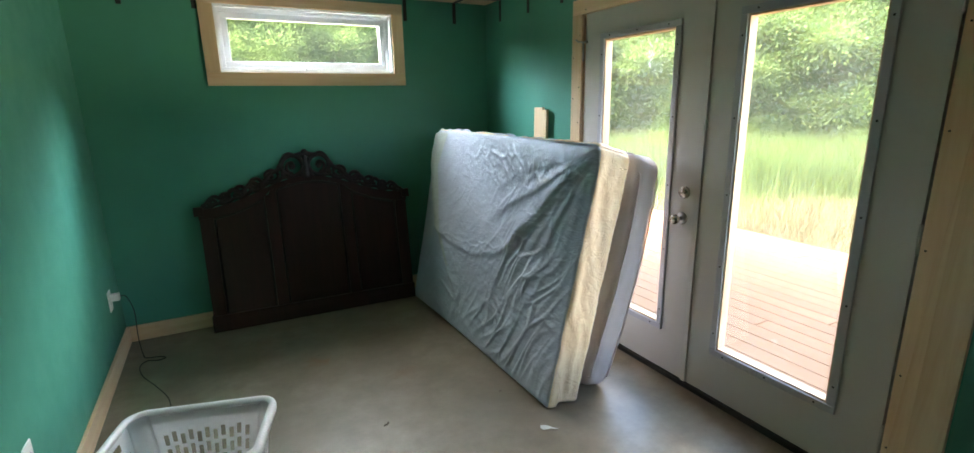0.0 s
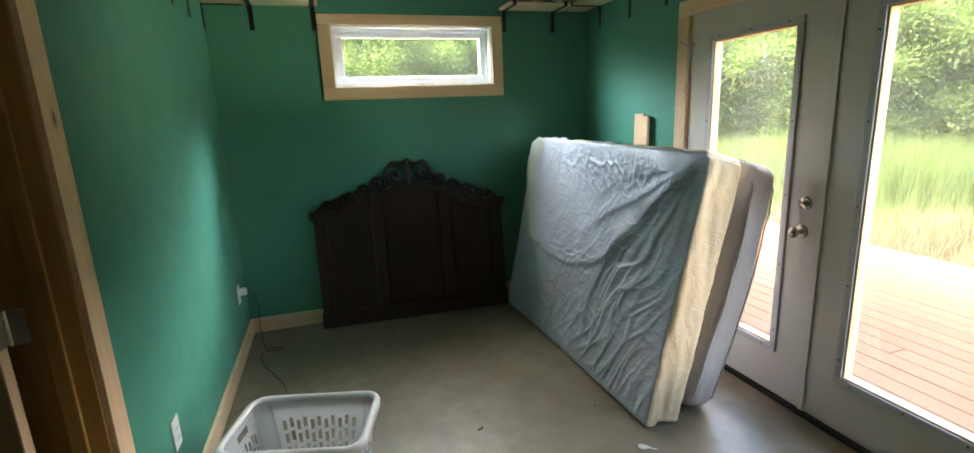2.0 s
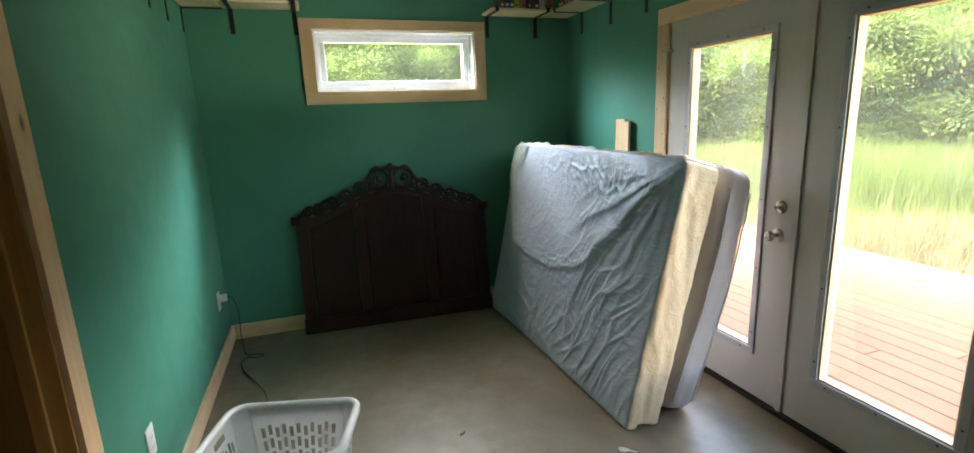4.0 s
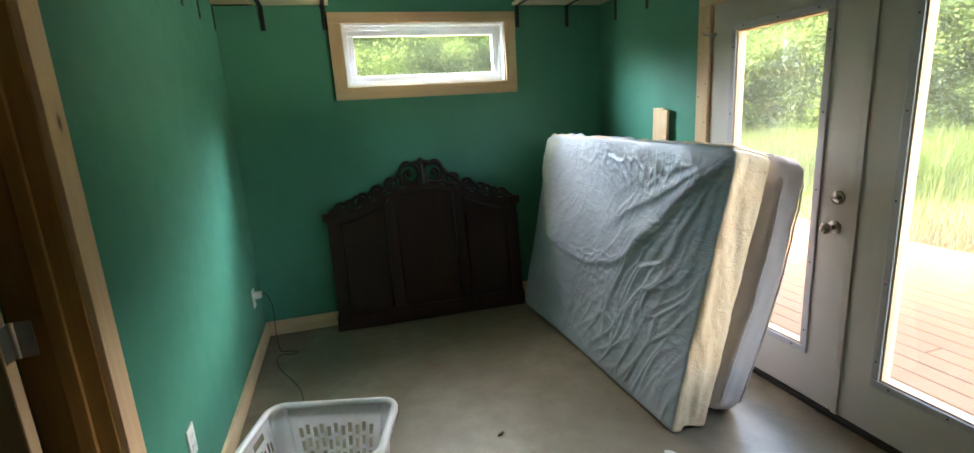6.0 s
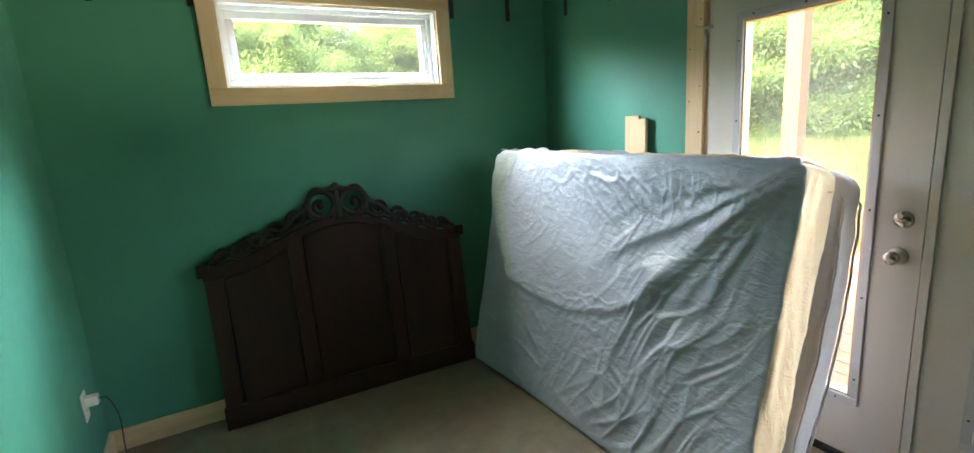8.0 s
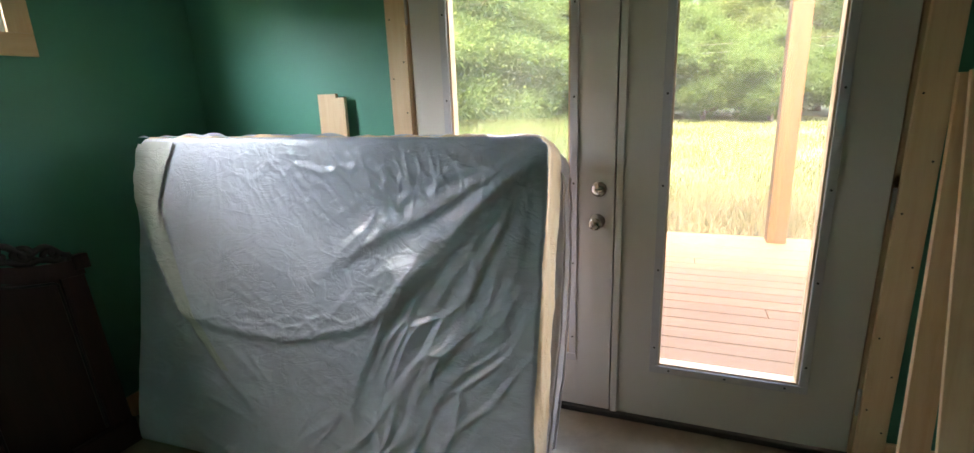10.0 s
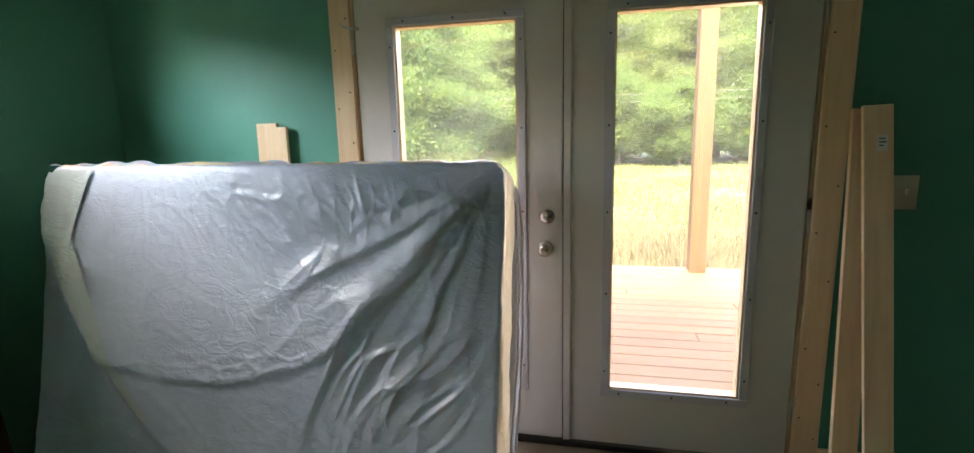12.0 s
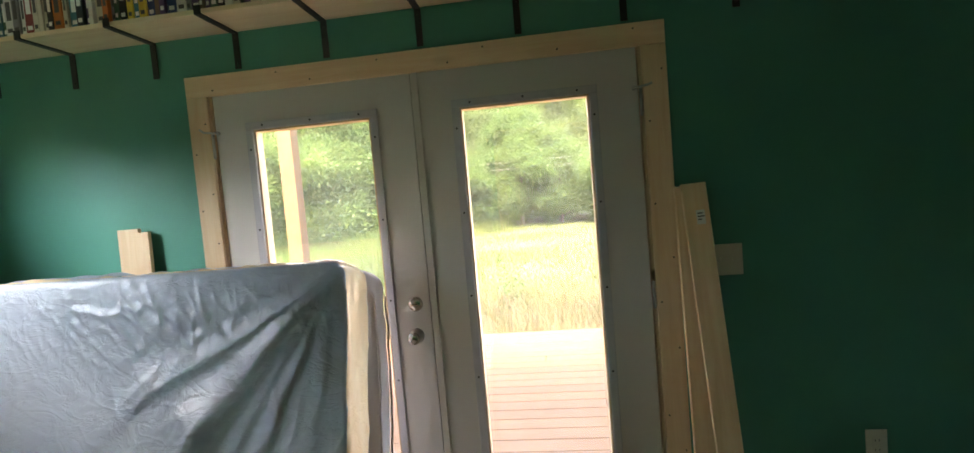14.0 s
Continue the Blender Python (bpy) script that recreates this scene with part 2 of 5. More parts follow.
TEAL = paint("teal_wall_paint", (0.056, 0.285, 0.208), 0.5)
# kept very white so the unseen ceiling and south wall bounce light
CEIL = paint("white_ceiling_paint", (0.86, 0.85, 0.82), 0.7)
HALL = paint("hall_wall_paint", (0.52, 0.48, 0.38), 0.6)
DOORPAINT = paint("grey_white_door_paint", (0.56, 0.545, 0.51), 0.42, 0.05, 0.08)
LITE = plain("lite_frame_plastic", (0.46, 0.465, 0.49), 0.4)
PINE_Z = wood("pine_upright", (0.86, 0.66, 0.45), (0.76, 0.52, 0.32), axis=2)
PINE_Y = wood("pine_along_y", (0.86, 0.66, 0.45), (0.76, 0.52, 0.32), axis=1)
PINE_X = wood("pine_along_x", (0.86, 0.66, 0.45), (0.76, 0.52, 0.32), axis=0)
SHELF_Y = wood("shelf_pine_along_y", (0.88, 0.76, 0.57), (0.78, 0.62, 0.42), axis=1)
SHELF_X = wood("shelf_pine_along_x", (0.88, 0.76, 0.57), (0.78, 0.62, 0.42), axis=0)
RAW_Z = wood("rough_cedar_post", (0.105, 0.052, 0.016), (0.08, 0.037, 0.011), axis=2, rough=0.7)
DECKWOOD = wood("deck_wood", (0.205, 0.092, 0.038), (0.170, 0.074, 0.030), axis=1, rough=0.65, ring=9.0)
BROWN_Z = wood("brown_jamb_wood", (0.58, 0.36, 0.13), (0.44, 0.25, 0.08), axis=2, knots=False)
DARKDOOR = wood("dark_door_wood", (0.30, 0.24, 0.13), (0.21, 0.16, 0.09), axis=2, knots=False)
MAHOG = wood("dark_mahogany", (0.050, 0.017, 0.011), (0.024, 0.009, 0.006), knot=(0.02, 0.008, 0.006), axis=2, rough=0.46, knots=False, ring=8.0)
CARVED = plain("blackened_carving_wood", (0.016, 0.011, 0.009), 0.42, var=0.3)
# tan tone takes in the warm light reflected on the glass reveals
BEAD = wood("warm_lit_glazing_bead", (0.60, 0.46, 0.30), (0.50, 0.37, 0.23), axis=2, knots=False)
CONC = concrete()
GLASS = glass_pane("window_glass", 0.004)
LITEGLASS = glass_pane("hazed_door_glass", 0.02)
VINYL = plain("white_window_vinyl", (0.80, 0.82, 0.84), 0.35, var=0.03)
BLACK = plain("black_powder_coat", (0.012, 0.012, 0.013), 0.45)
NICKEL = plain("satin_nickel", (0.55, 0.52, 0.48), 0.28, 1.0)
STEEL = plain("galvanised_steel", (0.50, 0.50, 0.48), 0.4, 1.0, 0.2)
WHITEPL = plain("white_plastic", (0.80, 0.80, 0.78), 0.35, var=0.02)
BASKETPL = plain("white_basket_plastic", (0.86, 0.86, 0.87), 0.38, var=0.03)
IVORY = plain("ivory_plate_plastic", (0.70, 0.66, 0.55), 0.4, var=0.03)
CORD = plain("black_cord_rubber", (0.015, 0.015, 0.014), 0.55)
PAPER = plain("paper", (0.80, 0.79, 0.75), 0.8, var=0.05)
RUBBER = plain("black_weather_strip", (0.012, 0.012, 0.012), 0.6)
DARKHOLE = plain("dark_screw_hole", (0.02, 0.018, 0.016), 0.7)
ROOFING = plain("unseen_roof_wood", (0.30, 0.22, 0.14), 0.7)
BAGFACE = bag_plastic("bag_film_over_grey_cloth", (0.415, 0.465, 0.565), (0.50, 0.55, 0.655))
BAGFLAP = bag_plastic("loose_cloudy_film", (0.43, 0.48, 0.47), (0.50, 0.545, 0.53), 0.4)
# cream cloth, made oranger to hold warm door light shining through
BAGEDGE = bag_plastic("bag_film_over_warm_lit_cream", (0.84, 0.61, 0.37), (0.90, 0.71, 0.48), 0.5)
TICKING = cloth("grey_mattress_ticking", (0.57, 0.52, 0.51))
SOIL = meadow()
DRY = foliage("dry_grass", (0.17, 0.105, 0.062), (0.20, 0.14, 0.075), (0.12, 0.11, 0.045), 0.4)
GRASS = foliage("meadow_grass", (0.068, 0.096, 0.030), (0.104, 0.124, 0.046), (0.120, 0.112, 0.060), 0.4)
TALL = foliage("tall_grass", (0.110, 0.165, 0.038), (0.150, 0.195, 0.060), (0.165, 0.180, 0.075), 0.72)
LEAF = foliage("broad_leaves", (0.090, 0.155, 0.045), (0.135, 0.195, 0.065), (0.115, 0.175, 0.058), 0.68)
NEEDLE = foliage("pine_needles", (0.110, 0.160, 0.055), (0.165, 0.200, 0.075), (0.095, 0.150, 0.055), 0.68)
BARK = plain("tree_bark", (0.13, 0.10, 0.075), 0.9, var=0.4, scale=12.0, relief=0.8)

# ---- mesh helpers ----


def quad_box(bm, lo, hi):
    """An axis-aligned box added to bm."""
    vs = [bm.verts.new((x, y, z)) for x in (lo[0], hi[0]) for y in (lo[1], hi[1]) for z in (lo[2], hi[2])]
    for f in ((0, 1, 3, 2), (4, 6, 7, 5), (0, 4, 5, 1), (2, 3, 7, 6), (0, 2, 6, 4), (1, 5, 7, 3)):
        bm.faces.new([vs[i] for i in f])
    return vs


def boxes(*pairs, bevel=0.0, seg=2):
    bm = bmesh.new()
    for lo, hi in pairs:
        quad_box(bm, lo, hi)
    bmesh.ops.recalc_face_normals(bm, faces=bm.faces)
    if bevel:
        bmesh.ops.bevel(bm, geom=bm.edges[:], offset=bevel, segments=seg, affect="EDGES", profile=0.6)
    return bm


def rod(bm, p, q, r, r2=None, seg=12):
    """A tapered round bar from p to q."""
    p, q = Vector(p), Vector(q)
    d = q - p
    m = Matrix.Translation((p + q) / 2) @ d.to_track_quat("Z", "Y").to_matrix().to_4x4()
    bmesh.ops.create_cone(bm, cap_ends=True, segments=seg, radius1=r, radius2=r if r2 is None else r2, depth=d.length, matrix=m)
    return bm


def tube(bm, pts, r, seg=6, closed=False):
    """A round tube along points."""
    pts = [Vector(p) for p in pts]
    rings, n = [], len(pts)
    for i, p in enumerate(pts):
        a, b = (pts[i - 1], pts[(i + 1) % n]) if closed else (pts[max(0, i - 1)], pts[min(n - 1, i + 1)])
        d = (b - a).normalized()
        u = d.orthogonal().normalized() if i == 0 else (u - d * u.dot(d)).normalized()
        w = d.cross(u)
        rr = r(i / max(1, n - 1)) if callable(r) else r
        rings.append([bm.verts.new(p + (u * math.cos(t) + w * math.sin(t)) * rr) for t in [2 * math.pi * k / seg for k in range(seg)]])
    for i in range(n if closed else n - 1):
        a, b = rings[i], rings[(i + 1) % n]
        for k in range(seg):
            bm.faces.new((a[k], a[(k + 1) % seg], b[(k + 1) % seg], b[k]))
    if not closed:
        bm.faces.new(rings[0][::-1])
        bm.faces.new(rings[-1])
    return bm


def mesh_of(bm, name, material, smooth=False):
    me = bpy.data.meshes.new(name)
    bmesh.ops.recalc_face_normals(bm, faces=bm.faces)
    if smooth:
        for f in bm.faces:
            f.smooth = True
    bm.to_mesh(me)
    bm.free()
    me.materials.append(material)
    return me


def part(name, bm, material, parent, label="", smooth=False, at=None):
    """Links a bmesh as one mesh object under a thing or part."""
    ob = new(name, bm if isinstance(bm, bpy.types.Mesh) else mesh_of(bm, name, material, smooth))
    ob.parent = parent
    if at is not None:
        ob.matrix_basis = at
    if label:
        tagged(ob, label)
    return ob


def thing(name, m, label, category, group="", kind=""):
    ob = new(name)
    ob.empty_display_size = 0.1
    ob.matrix_basis = m
    return tagged(ob, label, category, group, kind)


def solid(name, bm, material, label, category="", kind="", m=None, smooth=False, group=""):
    ob = new(name, mesh_of(bm, name, material, smooth))
    if m is not None:
        ob.matrix_basis = m
    return tagged(ob, label, category, group, kind)


# ---- plan ----
XL, XR, YB, YF = -0.475, 2.32, 4.055, -1.60     # inner wall faces
ZC, T, TL = 2.75, 0.15, 0.165                  # ceiling, outer and inner wall thickness
D0, D1, DM, DZ = 0.918, 2.757, 1.850, 2.058    # double door: jambs, meeting line, head
W0, W1, WZ0, WZ1 = 0.312, 1.506, 1.765, 2.195  # window opening
LD0, LD1, LDZ = 0.86, 1.69, 2.06               # side doorway
HX = -2.3

# ---- structure ----
solid("floor", boxes(((HX - 0.1, YF - T, -0.12), (XR + T, YB + T, 0.0))), CONC, "sealed grey concrete slab floor with rust stains", "floor", "structure")
solid("ceiling", boxes(((HX - 0.1, YF - T, ZC), (XR + T, YB + T, ZC + 0.12))), CEIL, "plain white ceiling", "ceiling", "structure")
solid("wall_east", boxes(((XR, YF, 0), (XR + T, D0 - 0.03, ZC)), ((XR, D0 - 0.03, DZ + 0.03), (XR + T, D1 + 0.03, ZC)), ((XR, D1 + 0.03, 0), (XR + T, YB, ZC))), TEAL, "teal painted wall with a double glass door", "wall", "structure")
solid("wall_north", boxes(((HX, YB, 0), (W0 - 0.02, YB + T, ZC)), ((W1 + 0.02, YB, 0), (XR + T, YB + T, ZC)), ((W0 - 0.02, YB, 0), (W1 + 0.02, YB + T, WZ0 - 0.02)), ((W0 - 0.02, YB, WZ1 + 0.02), (W1 + 0.02, YB + T, ZC))), TEAL, "teal painted wall with a high window", "wall", "structure")
solid("wall_west", boxes(((XL - TL, YF, 0), (XL, LD0 - 0.02, ZC)), ((XL - TL, LD0 - 0.02, LDZ + 0.02), (XL, LD1 + 0.02, ZC)), ((XL - TL, LD1 + 0.02, 0), (XL, YB, ZC))), TEAL, "teal painted partition wall with a doorway", "wall", "structure")
# unseen wall, white instead of teal to bounce light into the room
solid("wall_south", boxes(((HX, YF - T, 0), (XR + T, YF, ZC))), CEIL, "unseen closing wall, white to bounce light", "wall", "structure")
# closes the hall; its paint is lightened to bounce light onto the jamb
solid("wall_hall", boxes(((HX - 0.1, YF, 0), (HX, YB, ZC))), HALL, "hall wall beyond the doorway, pale to bounce light", "wall", "structure")


def board_set(name, label, pieces, category="trim", kind="structure"):
    """Trim made of separate boards: (lo, hi, material) each."""
    root = thing(name, Matrix(), label, category, kind=kind)
    for lo, hi, mat in pieces:
        c = [(a + b) / 2 for a, b in zip(lo, hi)]
        bm = boxes(([a - m for a, m in zip(lo, c)], [b - m for b, m in zip(hi, c)]), bevel=0.0025)
        part("board", bm, mat, root, at=Matrix.Translation(c))
    return root


TF = 0.019
board_set("baseboard", "unpainted pine baseboard along the teal walls", [
    ((XL + 0.001, LD1 + 0.10, 0.002), (XL + TF, YB - 0.001, 0.112), PINE_Y),
    ((XL + TF + 0.001, YB - TF, 0.002), (XR - 0.001, YB - 0.001, 0.112), PINE_X),
    ((XR - TF, D1 + 0.10, 0.002), (XR - 0.001, YB - TF - 0.001, 0.112), PINE_Y),
    ((XR - TF, YF + 0.02, 0.002), (XR - 0.001, D0 - 0.11, 0.112), PINE_Y)], "baseboard")

# casing round the double door
CW = 0.096
door_casing = board_set("trim", "unpainted pine casing round the double door", [
    ((XR - TF, D0 - CW - 0.013, 0.002), (XR - 0.001, D0 - 0.013, 2.048), PINE_Z),
    ((XR - TF, D1 + 0.006, 0.002), (XR - 0.001, D1 + 0.006 + CW, 2.048), PINE_Z),
    ((XR - TF, D0 - CW - 0.013, 2.049), (XR - 0.001, D1 + 0.006 + CW, 2.140), PINE_Y)], "door casing")
nail_mesh = mesh_of(rod(bmesh.new(), (0, 0, 0), (0.0012, 0, 0), 0.0038, seg=8), "nail", DARKHOLE)
for y, zs in ((D0 - 0.030, (0.25, 0.55, 1.02, 1.42, 1.75)), (D0 - 0.088, (0.16, 0.40, 0.83, 1.20, 1.95)), (D1 + 0.024, (0.35, 0.85, 1.40, 1.62, 1.93)), (D1 + 0.082, (0.2, 1.10, 1.55, 1.80))):
    for z in zs:
        part("nail", nail_mesh, None, door_casing, at=Matrix.Translation((XR - TF - 0.0009, y, z)))
for k in range(8):
    part("nail", nail_mesh, None, door_casing, at=Matrix.Translation((XR - TF - 0.0009, 0.93 + 0.25 * k + 0.05 * (k % 3), 2.072 if k % 2 else 2.118)))
jamb = board_set("door_jamb", "pine jamb of the double door with dark weather strip", [
    ((XR + 0.014, D0 - 0.03, 0.0), (XR + T, D0 - 0.004, DZ), PINE_Z),
    ((XR + 0.014, D1 + 0.004, 0.0), (XR + T, D1 + 0.03, DZ), PINE_Z),
    ((XR, D0 - 0.03, DZ + 0.001), (XR + T, D1 + 0.03, DZ + 0.03), PINE_Y)], "door frame")
# black backing that makes the gaps round the leaves look dark
part("weather_strip", boxes(((XR + 0.05, D0 - 0.004, 0.02), (XR + 0.07, D0 + 0.012, DZ)), ((XR + 0.05, D1 - 0.012, 0.02), (XR + 0.07, D1 + 0.004, DZ)), ((XR + 0.05, D0, DZ - 0.012), (XR + 0.07, D1, DZ))), RUBBER, jamb, "black weather strip")
part("threshold", boxes(((XR - 0.012, D0 - 0.004, 0.001), (XR + T + 0.03, D1 + 0.004, 0.028)), bevel=0.006), RUBBER, jamb, "dark metal threshold")

# ---- double door ----


def ring(lo, hi, w, x0, x1, lip=0.0):
    """A flat rectangular ring in the plane of x: outer corner (y, z) lo and hi, width w."""
    (y0, z0), (y1, z1) = lo, hi
    return boxes(((x0, y0, z0), (x1, y1, z0 + w)), ((x0, y0, z1 - w), (x1, y1, z1)), ((x0, y0, z0 + w), (x1, y0 + w, z1 - w)), ((x0, y1 - w, z0 + w), (x1, y1, z1 - w)), bevel=lip)


screw_mesh = mesh_of(rod(bmesh.new(), (0, 0, 0), (0.003, 0, 0), 0.0045, seg=10), "screw_hole", DARKHOLE)


def door_leaf(name, y0, y1, gy0, gy1, label):
    """A full-lite door leaf: slab with opening, raised lite frame, pane and screw holes."""
    x0, x1 = XR + 0.004, XR + 0.048
    z0, z1, gz0, gz1 = 0.034, DZ - 0.008, 0.266, 1.920
    root = thing(name, Matrix(), label, "door", kind="structure")
    w = 0.03
    part("slab", boxes(((x0, y0, z0), (x1, y1, gz0 + w)), ((x0, y0, gz1 - w), (x1, y1, z1)), ((x0, y0, gz0 + w), (x1, gy0 + w, gz1 - w)), ((x0, gy1 - w, gz0 + w), (x1, y1, gz1 - w))), DOORPAINT, root)
    lite = part("lite_frame", ring((gy0, gz0), (gy1, gz1), 0.034, x0 - 0.012, x0 - 0.0005, 0.004), LITE, root, "screwed plastic lite frame")
    part("glazing_bead", ring((gy0 + 0.030, gz0 + 0.030), (gy1 - 0.030, gz1 - 0.030), 0.012, x0 - 0.002, x1 + 0.004), BEAD, root, "tan glazing bead")
    part("outer_lite_frame", ring((gy0, gz0), (gy1, gz1), 0.034, x1 + 0.0005, x1 + 0.012, 0.004), LITE, root)
    pane = part("pane", boxes(((x0 + 0.018, gy0 + 0.036, gz0 + 0.036), (x0 + 0.024, gy1 - 0.036, gz1 - 0.036))), LITEGLASS, root, "clear glass pane")
    pane.visible_shadow = False
    n, k = 5, 3
    spots = [(gy0 + 0.017 if s else gy1 - 0.017, gz0 + 0.12 + (gz1 - gz0 - 0.24) * i / (n - 1)) for s in (0, 1) for i in range(n)]
    spots += [(gy0 + 0.08 + (gy1 - gy0 - 0.16) * i / (k - 1), gz0 + 0.017 if s else gz1 - 0.017) for s in (0, 1) for i in range(k)]
    for y, z in spots:
        part("screw_hole", screw_mesh, None, lite, at=Matrix.Translation((x0 - 0.0135, y, z)))
    return root


left_leaf = door_leaf("door_1", DM + 0.003, D1 - 0.007, 2.004, 2.604, "off-white steel door leaf with full glass, closed")
right_leaf = door_leaf("door_2", D0 + 0.004, DM - 0.003, 1.083, 1.683, "off-white steel door leaf with full glass and astragal, closed")
# added strip that stops light in the gap and keeps the line dark
part("sweep", boxes(((XR + 0.049, DM - 0.03, 0.034), (XR + 0.056, DM + 0.03, DZ - 0.006))), RUBBER, right_leaf, "black strip added to block light at the meeting line")
part("astragal", boxes(((XR - 0.008, DM - 0.034, 0.034), (XR + 0.003, DM - 0.004, DZ - 0.006)), bevel=0.003), DOORPAINT, right_leaf)


def knob_set(parent, y, z):
    bm = bmesh.new()
    rod(bm, (XR + 0.003, y, z), (XR - 0.007, y, z), 0.033, 0.028, 28)
    rose = part("rose", bm, NICKEL, parent, "round satin nickel rose", True)
    bm = bmesh.new()
    rod(bm, (XR - 0.007, y, z), (XR - 0.035, y, z), 0.012, 0.011, 16)
    bmesh.ops.create_uvsphere(bm, u_segments=24, v_segments=14, radius=0.027, matrix=Matrix.Translation((XR - 0.05, y, z)) @ Matrix.Diagonal((0.75, 1, 1, 1)))
    part("knob", bm, NICKEL, rose, "satin nickel knob", True)


knob_set(left_leaf, DM + 0.072, 0.931)
bm = bmesh.new()
rod(bm, (XR + 0.003, DM + 0.066, 1.069), (XR - 0.012, DM + 0.066, 1.069), 0.033, 0.027, 28)
bolt = part("deadbolt", bm, NICKEL, left_leaf, "satin nickel deadbolt", True)
part("thumb_turn", boxes(((XR - 0.028, DM + 0.048, 1.064), (XR - 0.011, DM + 0.084, 1.074)), bevel=0.003), NICKEL, bolt)
for leaf, y in ((left_leaf, D1 + 0.002), (right_leaf, D0 - 0.004)):
    for z in (0.27, 1.05, 1.83):
        bm = bmesh.new()
        rod(bm, (XR - 0.009, y, z - 0.05), (XR - 0.009, y, z + 0.05), 0.0065, seg=10)
        rod(bm, (XR - 0.009, y, z - 0.056), (XR - 0.009, y, z - 0.05), 0.004, seg=10)
        rod(bm, (XR - 0.009, y, z + 0.05), (XR - 0.009, y, z + 0.057), 0.008, 0.005, seg=10)
        part("hinge", bm, STEEL, leaf, "steel hinge knuckle", True)
bm = bmesh.new()
tube(bm, [(XR - 0.012, D1 - 0.02, 1.888), (XR - 0.02, D1 + 0.004, 1.889), (XR - 0.028, D1 + 0.03, 1.892), (XR - 0.034, D1 + 0.045, 1.905)], 0.0045, 8)
rod(bm, (XR - 0.012, D1 - 0.02, 1.888), (XR + 0.003, D1 - 0.02, 1.888), 0.008, seg=10)
part("hinge_stop", bm, STEEL, left_leaf, "steel hinge pin door stop", True)

bm = bmesh.new()
tube(bm, [(XR - 0.012, D0 + 0.02, 1.888), (XR - 0.02, D0 - 0.006, 1.889), (XR - 0.028, D0 - 0.032, 1.892), (XR - 0.034, D0 - 0.045, 1.897)], 0.0045, 8)
rod(bm, (XR - 0.012, D0 + 0.02, 1.888), (XR + 0.003, D0 + 0.02, 1.888), 0.008, seg=10)
part("hinge_stop", bm, STEEL, right_leaf, "steel hinge pin door stop", True)

# ---- high window ----
win = thing("window_1", Matrix(), "white vinyl awning window with pine casing, closed", "window", kind="structure")
wf = YB - 0.018


def win_board(lo, hi, mat):
    c = [(a + b) / 2 for a, b in zip(lo, hi)]
    part("casing_board", boxes(([a - m for a, m in zip(lo, c)], [b - m for b, m in zip(hi, c)]), bevel=0.0025), mat, win, at=Matrix.Translation(c))


WC = 0.086
win_board((W0 - WC, wf, WZ0 - WC), (W1 + WC, YB - 0.001, WZ0 + 0.0), PINE_X)
win_board((W0 - WC, wf, WZ1 + 0.0), (W1 + WC, YB - 0.001, WZ1 + 0.072), PINE_X)
win_board((W0 - WC, wf, WZ0 + 0.001), (W0, YB - 0.001, WZ1 - 0.001), PINE_Z)
win_board((W1, wf, WZ0 + 0.001), (W1 + WC, YB - 0.001, WZ1 - 0.001), PINE_Z)


def yring(lo, hi, w, y0, y1, bev):
    (x0, z0), (x1, z1) = lo, hi
    return boxes(((x0, y0, z0), (x1, y1, z0 + w)), ((x0, y0, z1 - w), (x1, y1, z1)), ((x0, y0, z0 + w), (x0 + w, y1, z1 - w)), ((x1 - w, y0, z0 + w), (x1, y1, z1 - w)), bevel=bev)


part("window_frame", yring((W0 - 0.015, WZ0 - 0.015), (W1 + 0.015, WZ1 + 0.015), 0.03, YB - 0.004, YB + 0.13, 0.002), VINYL, win, "white vinyl jamb liner")
part("inner_frame", yring((W0 + 0.014, WZ0 + 0.014), (W1 - 0.014, WZ1 - 0.014), 0.026, YB + 0.045, YB + 0.125, 0.004), VINYL, win)
sash = part("sash", yring((W0 + 0.036, WZ0 + 0.036), (W1 - 0.036, WZ1 - 0.036), 0.042, YB + 0.060, YB + 0.115, 0.006), VINYL, win, "white vinyl sash")
p = part("pane", boxes(((W0 + 0.07, YB + 0.085, WZ0 + 0.07), (W1 - 0.07, YB + 0.091, WZ1 - 0.07))), GLASS, win, "clear glass pane")
p.visible_shadow = False
bm = boxes(((-0.055, -0.022, 0), (0.055, 0.0, 0.018)), bevel=0.005)
quad_box(bm, (-0.015, -0.034, 0.006), (0.05, -0.020, 0.016))
part("crank", bm, VINYL, win, "folded white window crank", at=Matrix.Translation(((W0 + W1) / 2 + 0.01, YB + 0.045, WZ0 + 0.016)))
for x in (W0 + 0.05, W1 - 0.05):
    part("latch", boxes(((x - 0.008, YB + 0.05, 1.94), (x + 0.008, YB + 0.062, 2.03)), bevel=0.003), VINYL, win)

